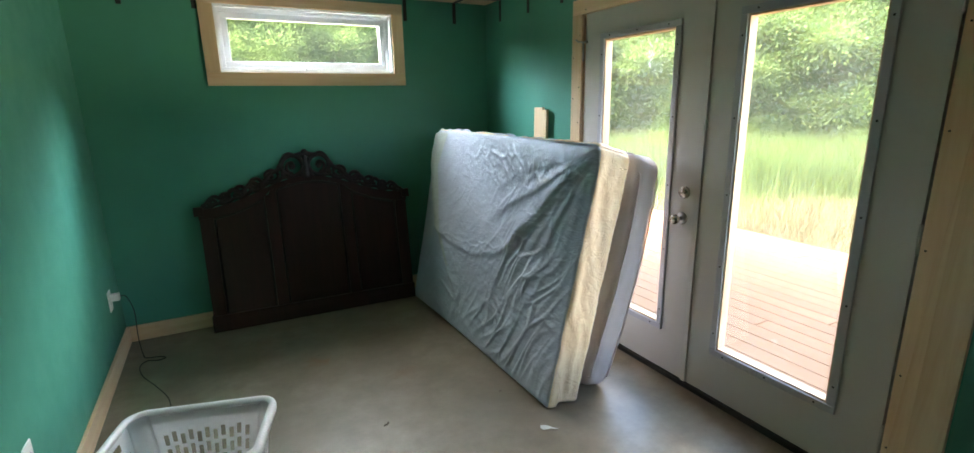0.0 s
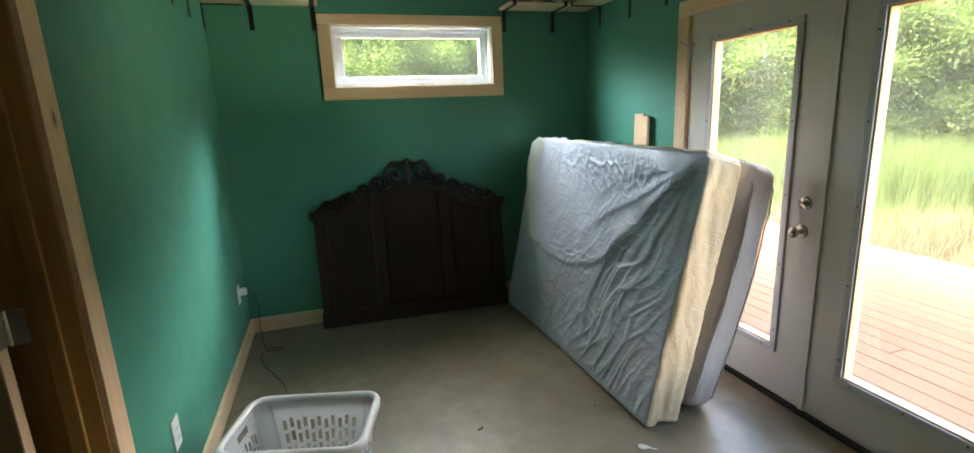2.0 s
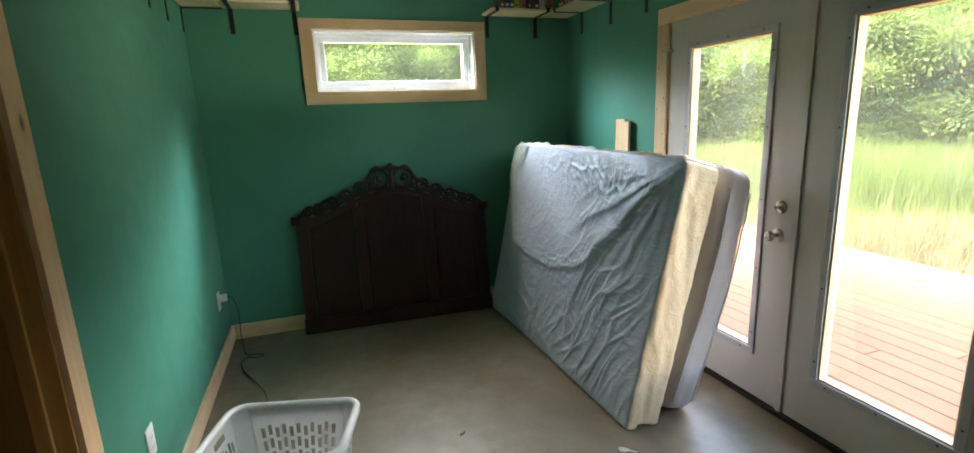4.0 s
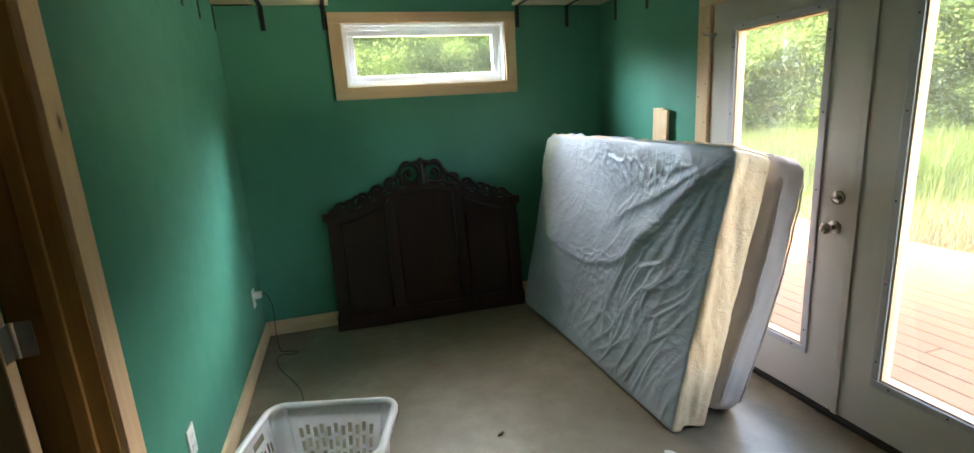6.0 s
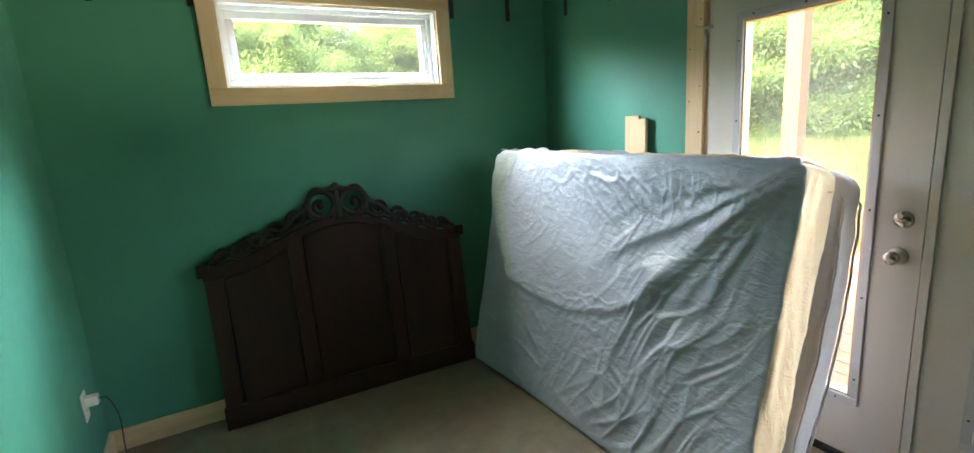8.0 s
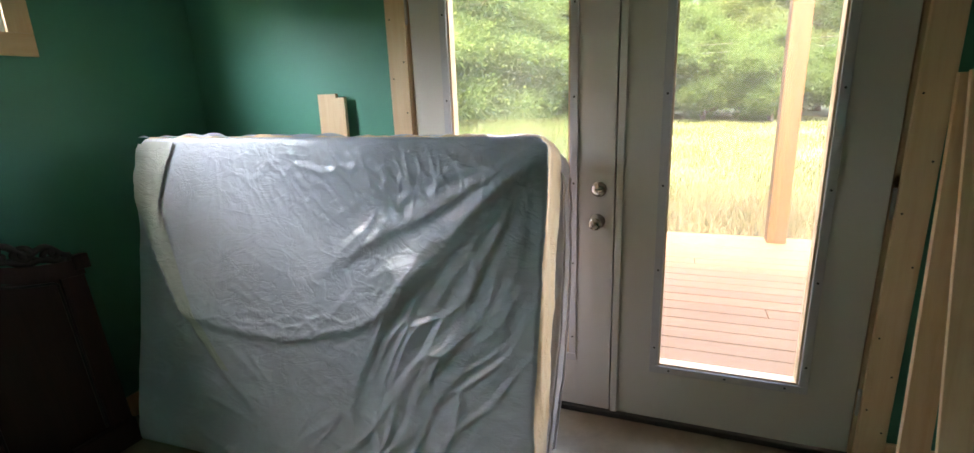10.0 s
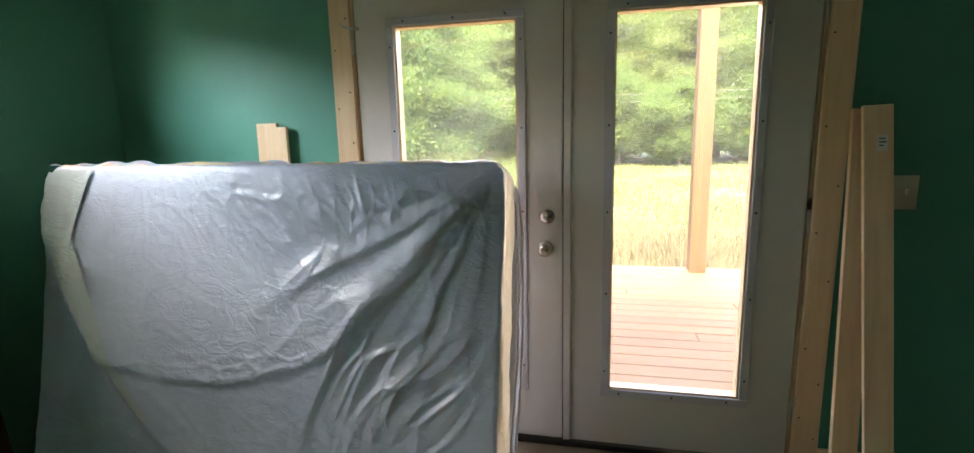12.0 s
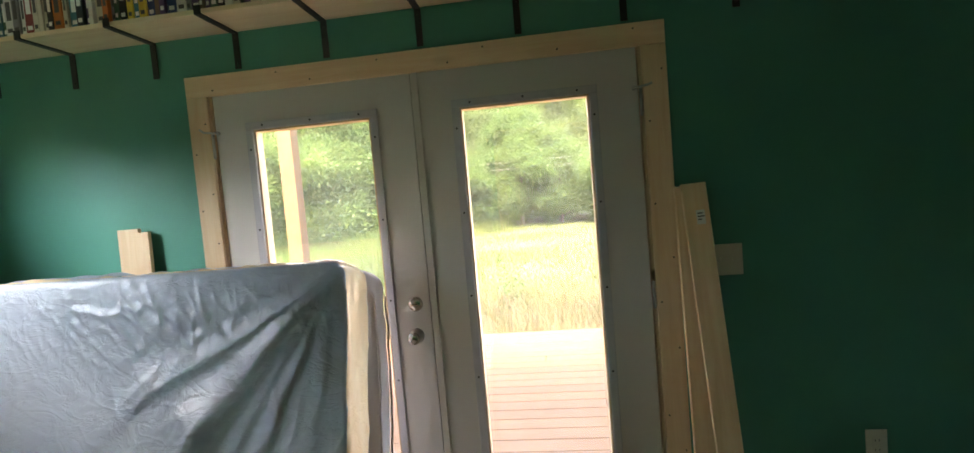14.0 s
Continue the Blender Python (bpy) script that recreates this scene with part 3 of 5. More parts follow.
# ---- side doorway ----
board_set("trim", "unpainted pine casing beside the side doorway", [
    ((XL + 0.001, LD1 + 0.006, 0.002), (XL + TF, LD1 + 0.006 + 0.092, LDZ + 0.004), PINE_Z),
    ((XL + 0.001, LD0 - 0.098, 0.002), (XL + TF, LD0 - 0.006, LDZ + 0.004), PINE_Z),
    ((XL + 0.001, LD0 - 0.098, LDZ + 0.005), (XL + TF, LD1 + 0.098, LDZ + 0.095), PINE_Y)], "door casing")
board_set("door_jamb", "brown jamb and stop of the side doorway", [
    ((XL - TL - 0.002, LD1, 0.0), (XL, LD1 + 0.019, LDZ), BROWN_Z),
    ((XL - TL - 0.002, LD0 - 0.019, 0.0), (XL, LD0, LDZ), BROWN_Z),
    ((XL - TL - 0.002, LD0 - 0.019, LDZ + 0.001), (XL, LD1 + 0.019, LDZ + 0.019), BROWN_Z),
    ((XL - 0.083, LD1 - 0.014, 0.0), (XL - 0.045, LD1 - 0.0005, LDZ - 0.001), BROWN_Z)], "door frame")
slab_door = thing("door_3", pose(XL - 0.127, LD1 - 0.01, 0.0, 0, 0, 0), "dark wooden door with raw edge, standing open", "door", kind="structure")
part("slab", boxes(((-0.80, -0.108, 0.012), (-0.0015, -0.070, 2.03))), DARKDOOR, slab_door)
part("edge_strip", boxes(((-0.0014, -0.108, 0.012), (0.003, -0.070, 2.03)), bevel=0.001), PINE_Z, slab_door, "raw pine door edge")
for z in (0.25, 1.075, 1.85):
    bm = boxes(((0.0035, -0.104, z - 0.045), (0.006, -0.070, z + 0.045)), bevel=0.001)
    rod(bm, (0.010, -0.066, z - 0.045), (0.010, -0.066, z + 0.045), 0.006, seg=10)
    quad_box(bm, (0.012, -0.066, z - 0.045), (0.05, -0.0635, z + 0.045))
    part("hinge", bm, STEEL, slab_door, "steel butt hinge")

# ---- box spring and mattress ----


def cushion(L, H, TH, r, nu, nv, nw, shape):
    """A rounded slab as a grid: u along L, v up H, w through TH; shape(u, v, w) gives the final place."""
    me_v, me_f, index = [], [], {}

    def vert(i, j, k):
        key = (i, j, k)
        if key not in index:
            p = Vector((L * i / nu, H * j / nv, TH * k / nw))
            q = Vector((min(max(p.x, r), L - r), min(max(p.y, r), H - r), min(max(p.z, min(r, TH / 2)), TH - min(r, TH / 2))))
            d = p - q
            if d.length > 1e-6:
                p = q + d.normalized() * r * max(abs(c) / r for c in d)
            index[key] = len(me_v)
            me_v.append(shape(p.x, p.y, p.z))
        return index[key]

    front, rest = [], []
    for i in range(nu):
        for j in range(nv):
            front.append((vert(i, j, 0), vert(i, j + 1, 0), vert(i + 1, j + 1, 0), vert(i + 1, j, 0)))
            rest.append((vert(i, j, nw), vert(i + 1, j, nw), vert(i + 1, j + 1, nw), vert(i, j + 1, nw)))
    for k in range(nw):
        for i in range(nu):
            rest.append((vert(i, 0, k), vert(i + 1, 0, k), vert(i + 1, 0, k + 1), vert(i, 0, k + 1)))
            rest.append((vert(i, nv, k), vert(i, nv, k + 1), vert(i + 1, nv, k + 1), vert(i + 1, nv, k)))
        for j in range(nv):
            rest.append((vert(0, j, k), vert(0, j, k + 1), vert(0, j + 1, k + 1), vert(0, j + 1, k)))
            rest.append((vert(nu, j, k), vert(nu, j + 1, k), vert(nu, j + 1, k + 1), vert(nu, j, k + 1)))
    return me_v, front, rest


def grid_part(name, verts, faces, material, parent, label=""):
    used = sorted({i for f in faces for i in f})
    at = {v: n for n, v in enumerate(used)}
    me = bpy.data.meshes.new(name)
    me.from_pydata([verts[i] for i in used], [], [[at[i] for i in f] for f in faces])
    me.polygons.foreach_set("use_smooth", [True] * len(faces))
    me.materials.append(material)
    return part(name, me, None, parent, label)


def crease(x, w):
    """A soft ridge of half-width w."""
    return math.exp(-(x / w) ** 2)


def lean(u, v, w, x0, y0, deg0, deg1, L, swing=0.0):
    """From slab axes to the room: the slab stands on its long edge and leans over towards +x."""
    a = radians(deg0 + (deg1 - deg0) * u / L)
    return (x0 + v * math.sin(a) + w * math.cos(a) + swing * u, y0 - u, v * math.cos(a) - w * math.sin(a))


BL, BH, BT = 1.925, 1.338, 0.198


def bag(u, v, w):
    """Bag film folds over the box spring: hanging swags, pulled creases and crinkles."""
    rc = 0.06
    ex, ey = max(0.0, u - (BL - rc), rc - u), max(0.0, v - (BH - rc))
    if ex > 0 and ey > 0:
        sc = max(ex, ey) / math.hypot(ex, ey)
        u, v = (BL - rc + ex * sc if u > rc else rc - ex * sc), BH - rc + ey * sc
    s, t = u / BL, v / BH
    d = 0.0
    if w < 0.03:
        wob = noise.noise((s * 3.2, 0.7, 0.0)) * 0.03 + noise.noise((s * 11, 0.7, 4.0)) * 0.010
        rise = 0.33 * (max(0.0, 0.18 - s) / 0.18) ** 1.15 + 0.50 * (max(0.0, s - 0.62) / 0.37) ** 1.4
        x = t - (0.46 - 0.03 * math.sin(math.pi * min(1.0, max(0.0, (s - 0.15) / 0.5))) + rise) - wob
        tail = t - (0.79 - 1.75 * s + 0.62 * s * s) - wob * 0.5          # long fold running down from the far top corner
        run = max(0.0, 1 - abs(s - 0.20) / 0.24)
        d += 0.030 * run ** 0.6 * (math.exp(-(tail / 0.035) ** 2) if tail < 0 else math.exp(-(tail / 0.16) ** 2))
        strength = (0.75 + 0.5 * noise.noise((s * 5, 0.3, 2.0))) * min(1.0, 0.35 + 1.6 * t)
        if x > 0:
            d += 0.036 * strength * (0.25 + 0.75 * max(0.0, 1 - x / 0.42) ** 1.4)
        else:
            d += 0.036 * strength * (0.45 * math.exp(-(x / 0.022) ** 2) + 0.55 * math.exp(-(x / 0.20) ** 2))
        for su, sv, amp, wid in ((0.50, 0.57, 0.018, 0.020), (0.64, 0.45, 0.028, 0.024), (0.74, 0.40, 0.014, 0.014), (0.80, 0.33, 0.016, 0.016), (0.91, 0.22, 0.014, 0.020), (0.55, 0.80, 0.006, 0.020)):
            ax, ay = (su - 0.985) * BL, (sv - 0.96) * BH
            ln = math.hypot(ax, ay)
            px, py = u - 0.985 * BL, v - 0.96 * BH
            f = (px * ax + py * ay) / ln ** 2
            if 0.0 < f < 1.0:
                e = (px * ay - py * ax) / ln + 0.05 * f * noise.noise((f * 3, sv * 20, 0.0)) + 0.012 * noise.noise((f * 9, sv * 20, 5.0))
                wd = wid * (0.5 + 1.3 * f)
                d += amp * math.sin(math.pi * f ** 0.7) * math.exp(-(e / wd) ** 2 if e < 0 else -(e / (wd * 2.4)) ** 2) * (0.8 + 0.5 * noise.noise((f * 5, sv * 9, 7.0)))
        wx, wy = u + 0.10 * noise.noise((u * 2.2, v * 2.2, 60.0)), v + 0.10 * noise.noise((u * 2.2, v * 2.2, 70.0))
        right = max(0.0, min(1.0, (s - 0.42) / 0.4)) * max(0.0, min(1.0, (0.86 - t) / 0.3))
        patch = max(0.0, 0.15 + 1.3 * noise.noise((u * 1.7, v * 1.7, 50.0)))
        al, ac = wx * 0.55 + wy * 0.83, -wx * 0.83 + wy * 0.55
        def fold(x, y, z, wide=0.3):
            f = noise.voronoi((x, y, z))[0]
            return wide - min(wide, f[1] - f[0])

        d += (right * 0.92 + 0.08) * (0.2 + patch) * 0.075 * fold(ac * 5.5, al * 1.2, 31.0)
        d += (right * 0.9 + 0.1) * max(0.0, 0.3 + noise.noise((u * 3, v * 3, 51.0))) * 0.062 * fold(ac * 13, al * 3.4, 33.0)
        low = max(0.0, min(1.0, (0.42 - t) / 0.2)) * (0.35 + 0.65 * min(1.0, s / 0.5))
        d += low * max(0.0, noise.noise((u * 2.3, v * 2.3, 80.0)) + 0.3) * 0.055 * fold(wy * 7 + wx * 3, wx * 3 - wy, 37.0)
        top = math.exp(-((t - 0.88) / 0.10) ** 2) * max(0.0, min(1.0, (s - 0.25) / 0.25))
        d += top * (0.017 * fold(wx * 7 + wy * 5, wy * 5 - wx * 2, 9.0) + 0.014 * fold(wx * 19 + wy * 9, wy * 7 - wx * 3, 10.0))
        crest = math.exp(-(x / 0.06) ** 2)
        d += crest * 0.012 * fold(wx * 7 - wy * 4, wy * 15, 12.0)
        d += 0.006 * fold(wx * 5 + wy * 2, wy * 8, 15.0, 0.15)
        d += 0.004 * noise.noise((u * 2.0, v * 2.0, 21.0)) + 0.0012 * noise.noise((u * 40, v * 28, 22.0)) * max(0.0, 0.3 + noise.noise((u * 3, v * 3, 90.0)))
        edge = min(s, 1 - s, t, 1 - t)
        d -= 0.020 * math.exp(-((s - 0.46) / 0.3) ** 2 - ((t - 0.72) / 0.22) ** 2)
        d *= min(1.0, 0.25 + edge * 9)
    else:
        d = 0.003 * noise.noise((u * 3.0, v * 5.0, w * 6)) + 0.004 * (1 - abs(noise.noise((u * 10, v * 14 + w * 9, 4.0)))) ** 3
    if t > 0.93 and w > 0.01:
        v += 0.012 * noise.noise((u * 7, w * 9, 0.3)) + 0.006 * noise.noise((u * 30, w * 25, 0.9))
    if v < 0.004:
        d = 0.0
    p = lean(u, max(v, 0.0), w - d, 1.508, 3.935, 10.9, 13.5, BL, 0.018)
    end = 0.008 * noise.noise((v * 3 + w * 14, w * 5, 0.0)) + 0.007 * (1 - abs(noise.noise((v * 3 + w * 9, w * 7 - v * 2, 3.0)))) ** 4 + 0.003 * (1 - abs(noise.noise((v * 9 + w * 20, w * 12 - v * 5, 8.0)))) ** 4
    # far end shifted so that its outline fits the camera's view
    end_shift = max(0.0, 1 - s / 0.3) * (0.35 + 0.65 * t)
    p = (p[0] - 0.038 * end_shift, p[1] - (0.095 + 0.095 * t) * max(0.0, 1 - s / 0.3), p[2])
    y = p[1] + (end * (1 if s < 0.02 else -1) if s < 0.02 or s > 0.98 else 0.0)
    z = p[2] + 0.034
    if w < 0.06 and v < 0.2:
        z -= 0.030 * (1 - v / 0.2) ** 2
    return (p[0], y, max(0.002, z))


box_spring = thing("box_spring", Matrix(), "box spring in creased milky plastic bag, leaning on its long edge", "box spring")
vs, front, rest = cushion(BL, BH, BT, 0.022, 400, 280, 14, bag)
grid_part("front_panel", vs, front, BAGFACE, box_spring, "grey cloth face under milky plastic film")
grid_part("border", vs, rest, BAGEDGE, box_spring, "cream side band under plastic film")

vs, fs = [], []
for k in range(260):
    u = 0.10 + 1.72 * k / 259
    h = 0.004 + 0.022 * max(0.0, 0.25 + noise.noise((u * 9, 3.0, 0.0))) * (1.2 if u < 1.3 else 0.5)
    for j in range(4):
        w = 0.012 + 0.010 * noise.noise((u * 14, j * 0.8, 7.0)) + 0.006 * j
        x, y, z = lean(u, BH + h * j / 3, w, 1.508, 3.935, 10.9, 13.5, BL, 0.018)
        vs.append((x, y, z + 0.030))
    if k:
        fs += [(4 * k - 4 + j, 4 * k + j, 4 * k + 1 + j, 4 * k - 3 + j) for j in range(3)]
grid_part("bag_hem", vs, fs, BAGFACE, box_spring, "ragged hem of the plastic bag")

vs, fs = [], []
for k in range(61):
    f = k / 60
    t = 0.985 - 0.70 * f
    torn = 0.010 * noise.noise((f * 16, 2.0, 0.0)) + 0.007 * noise.noise((f * 41, 5.0, 0.0))
    left = -0.012 * math.sin(math.pi * min(1.0, f * 3.2)) if t > 0.79 else (0.79 - t) / 1.60 * BL
    wide = BL * (0.112 * (1 - f) ** 1.4 + 0.022)
    for j in range(15):
        g = j / 14
        u = left + torn * (1 - g) + wide * g
        lift = 0.004 + 0.010 * (0.3 - min(0.3, noise.voronoi((g * 2.4 + f, f * 7.0, 3.0))[0][0])) + 0.007 * g ** 4 * (1 - f) + 0.008 * math.sin(math.pi * g) * (1 - f)
        p = bag(max(u, 0.0), t * BH, 0.0)
        vs.append((p[0] - lift, p[1] - min(u, 0.0), p[2]))
    if k:
        fs += [(15 * k - 15 + j, 15 * k - 14 + j, 15 * k + 1 + j, 15 * k + j) for j in range(14)]
grid_part("bag_flap", vs, fs, BAGFLAP, box_spring, "loose cloudy film flap hanging from the corner")

ML, MH, MT = 1.93, 1.275, 0.19


def ticking(u, v, w):
    s, t = u / ML, v / MH
    d = 0.006 * noise.noise((u * 4, v * 5, w * 8)) + 0.004 * (1 - abs(noise.noise((u * 9 + v * 3, v * 16, w * 10)))) ** 2
    sag = 0.010 * t * (1 - t) * 4 + 0.012
    p = lean(u, v, w + d * (1 if w > MT / 2 else -1) * 0.7 + sag, 1.757, 3.955, 11.2, 15.2, ML)
    y = p[1] - 0.03 * math.sin(math.pi * t) * (1 if s > 0.5 else -1) * (1 if s > 0.97 or s < 0.03 else 0) + (0.006 * noise.noise((v * 12, w * 14, 1.0)) if s > 0.9 else 0)
    return (p[0], y, max(0.002, p[2] + 0.045))


mattress = thing("mattress", Matrix(), "grey fabric mattress leaning upright behind the box spring", "mattress")
vs, front, rest = cushion(ML, MH, MT, 0.07, 60, 50, 14, ticking)
grid_part("cover", vs, front + rest, TICKING, mattress)
for w in (0.035, MT - 0.035):
    pts = []
    r = 0.075
    for k in range(120):
        f = k / 120 * 4
        side, g = int(f), f - int(f)
        u, v = ((r + (ML - 2 * r) * g, 0.0), (ML, r + (MH - 2 * r) * g), (ML - r - (ML - 2 * r) * g, MH), (0.0, MH - r - (MH - 2 * r) * g))[side]
        pts.append(ticking(u, v, w))
    bm = bmesh.new()
    tube(bm, pts, 0.005, 6, True)
    part("piping", bm, TICKING, mattress, "sewn edge piping", True)

# ---- headboard ----
head = thing("headboard", pose(0.772, 3.886, 0.003, 0, 0, -2.3) @ pose(0, 0, 0, -7.2, 0, 0), "dark mahogany headboard with carved scroll crest, leaning on wall", "headboard")
HW = 0.722


def arch(x):
    """Height of the top rail's lower edge across the headboard."""
    a = abs(x)
    if a < 0.27:
        return 0.955 + 0.055 * math.cos(a / 0.27 * math.pi / 2)
    q = (a - 0.27) / (HW - 0.27)
    return 0.80 + 0.135 * (1 - q) ** 2.0


def rail_top(x):
    a = abs(x)
    q = min(1.0, a / HW)
    return 0.868 + 0.175 * (0.5 + 0.5 * math.cos(q * math.pi)) ** 1.1


def swept(n, x0, x1, low, high, y0, y1):
    """A board with curved lower and upper edges, from x0 to x1."""
    bm = bmesh.new()
    rows = []
    for i in range(n + 1):
        x = x0 + (x1 - x0) * i / n
        rows.append([bm.verts.new((x, y, z)) for y in (y0, y1) for z in (low(x), high(x))])
    for a, b in zip(rows, rows[1:]):
        for i, j in ((0, 1), (1, 3), (3, 2), (2, 0)):
            bm.faces.new((a[i], a[j], b[j], b[i]))
    bm.faces.new([rows[0][i] for i in (0, 2, 3, 1)])
    bm.faces.new([rows[-1][i] for i in (0, 1, 3, 2)])
    return bm


part("base_rail", boxes(((-HW - 0.01, -0.034, 0.0), (HW + 0.01, 0.012, 0.118)), bevel=0.006), MAHOG, head)
for x0, x1 in ((-HW, -HW + 0.085), (-0.30, -0.225), (0.225, 0.30), (HW - 0.085, HW)):
    part("stile", swept(6, x0, x1, lambda x: 0.119, lambda x: arch(x) - 0.001, -0.026, 0.010), MAHOG, head)
for x0, x1 in ((-HW + 0.086, -0.301), (-0.224, 0.224), (0.301, HW - 0.086)):
    part("panel", swept(16, x0, x1, lambda x: 0.119, lambda x: arch(x) - 0.001, -0.010, 0.006), MAHOG, head)
    bm = bmesh.new()
    pts = [(x0 + 0.008, -0.012, 0.13), (x0 + 0.008, -0.012, arch(x0) - 0.02)]
    pts += [(x0 + (x1 - x0) * k / 14, -0.012, arch(x0 + (x1 - x0) * k / 14) - 0.012) for k in range(1, 14)]
    pts += [(x1 - 0.008, -0.012, arch(x1) - 0.02), (x1 - 0.008, -0.012, 0.13)]
    tube(bm, pts, 0.006, 6)
    part("bead", bm, CARVED, head, "dark panel moulding", True)
part("top_rail", swept(60, -HW - 0.004, HW + 0.004, arch, rail_top, -0.030, 0.014), MAHOG, head, "curved mahogany top rail")
for sgn in (-1, 1):
    x0, x1 = sorted((sgn * (HW - 0.03), sgn * (HW + 0.028)))
    part("end_cap", boxes(((x0, -0.042, 0.822), (x1, 0.018, 0.885)), bevel=0.006), MAHOG, head)


def spiral(cx, cz, r0, r1, a0, a1, y=-0.012, n=40):
    return [(cx + (r0 + (r1 - r0) * k / n) * math.cos(a0 + (a1 - a0) * k / n), y, cz + (r0 + (r1 - r0) * k / n) * math.sin(a0 + (a1 - a0) * k / n)) for k in range(n + 1)]


def carving(name, lines, balls=()):
    bm = bmesh.new()
    for pts, r in lines:
        tube(bm, pts, r, 8)
    for x, z, r in balls:
        bmesh.ops.create_uvsphere(bm, u_segments=14, v_segments=10, radius=r, matrix=Matrix.Translation((x, -0.014, z)) @ Matrix.Diagonal((1, 0.7, 1, 1)))
    part(name, bm, CARVED, head, "carved dark scrollwork", True)


def loop(cx, cz, r, squash=1.0):
    return [(cx + r * math.cos(2 * math.pi * k / 28), -0.012, cz + squash * r * math.sin(2 * math.pi * k / 28)) for k in range(29)]


def crest_line(x):
    """Upper outline of the pierced crest."""
    a = abs(x)
    swell = 0.018 * math.cos(2 * math.pi * a / 0.125) * min(1.0, a / 0.15)
    hump = 1.212 - 1.6 * max(0.0, a - 0.10) ** 1.25 if a < 0.26 else 1.212 - 1.6 * 0.16 ** 1.25 - 0.30 * (a - 0.26)
    return max(hump + swell - 0.012, rail_top(x) + 0.022)


for s in (-1, 1):
    pi = math.pi
    carving("crest_band", [([(s * 0.70 * k / 48, -0.012, crest_line(0.70 * k / 48)) for k in range(49)], lambda k: 0.018 - 0.006 * k)],
            [(s * x, crest_line(x) - 0.012, r) for x, r in ((0.17, 0.026), (0.31, 0.022), (0.43, 0.020), (0.545, 0.018), (0.64, 0.018), (0.69, 0.020))])
    carving("scroll", [(loop(s * 0.092, 1.122, 0.074), 0.017), (spiral(s * 0.092, 1.118, 0.052, 0.022, -pi / 2, -pi / 2 + s * 3.6), 0.011)], [(s * 0.092, 1.118, 0.024), (s * 0.155, 1.065, 0.024)])
    for cx, cz, r in ((0.235, 1.062, 0.043), (0.345, 1.018, 0.036), (0.45, 0.975, 0.033), (0.55, 0.936, 0.029), (0.635, 0.908, 0.024)):
        carving("scroll", [(loop(s * cx, cz, r, 0.85), 0.012), (spiral(s * cx, cz, r * 0.7, r * 0.2, pi / 2, pi / 2 - s * 4.5), 0.007)], [(s * cx, cz - r * 0.2, r * 0.33), (s * (cx + r * 1.1), cz - 0.03, r * 0.45)])
    carving("leaf_spray", [([(s * (0.02 + 0.030 * k), -0.014, rail_top(0.02 + 0.03 * k) + 0.014 + 0.010 * math.sin(k * 1.7)) for k in range(23)], 0.013)])
carving("crest_leaf", [([(0, -0.012, 1.03 + 0.018 * k) for k in range(11)], lambda k: 0.030 - 0.014 * k)], [(0, 1.215, 0.024), (-0.03, 1.05, 0.026), (0.03, 1.05, 0.026)])

# ---- laundry basket ----
basket = thing("laundry_basket", pose(0.0, 2.086, 0.002, 0, 0, -16.0), "empty white plastic laundry basket with slotted sides", "laundry basket")
KW, KD, KH = 0.52, 0.36, 0.372


def rounded(w, d, r, n=6):
    """Points round a rounded rectangle."""
    out = []
    for cx, cy, a in ((w / 2 - r, d / 2 - r, 0), (-w / 2 + r, d / 2 - r, 90), (-w / 2 + r, -d / 2 + r, 180), (w / 2 - r, -d / 2 + r, 270)):
        out += [(cx + r * math.cos(radians(a + 90 * k / n)), cy + r * math.sin(radians(a + 90 * k / n))) for k in range(n + 1)]
    return out


def at_height(z):
    f = z / KH
    return KW * (0.80 + 0.19 * f), KD * (0.78 + 0.21 * f)


def wall_grid(us, zs, hole, place):
    """A thin wall over a grid of cells, with some of them left open."""
    bm = bmesh.new()
    vv = {}

    def v(i, j):
        if (i, j) not in vv:
            vv[i, j] = bm.verts.new(place(us[i], zs[j]))
        return vv[i, j]
    for i in range(len(us) - 1):
        for j in range(len(zs) - 1):
            if not hole(i, j):
                bm.faces.new((v(i, j), v(i + 1, j), v(i + 1, j + 1), v(i, j + 1)))
    bmesh.ops.solidify(bm, geom=bm.faces[:], thickness=0.003)
    return bm


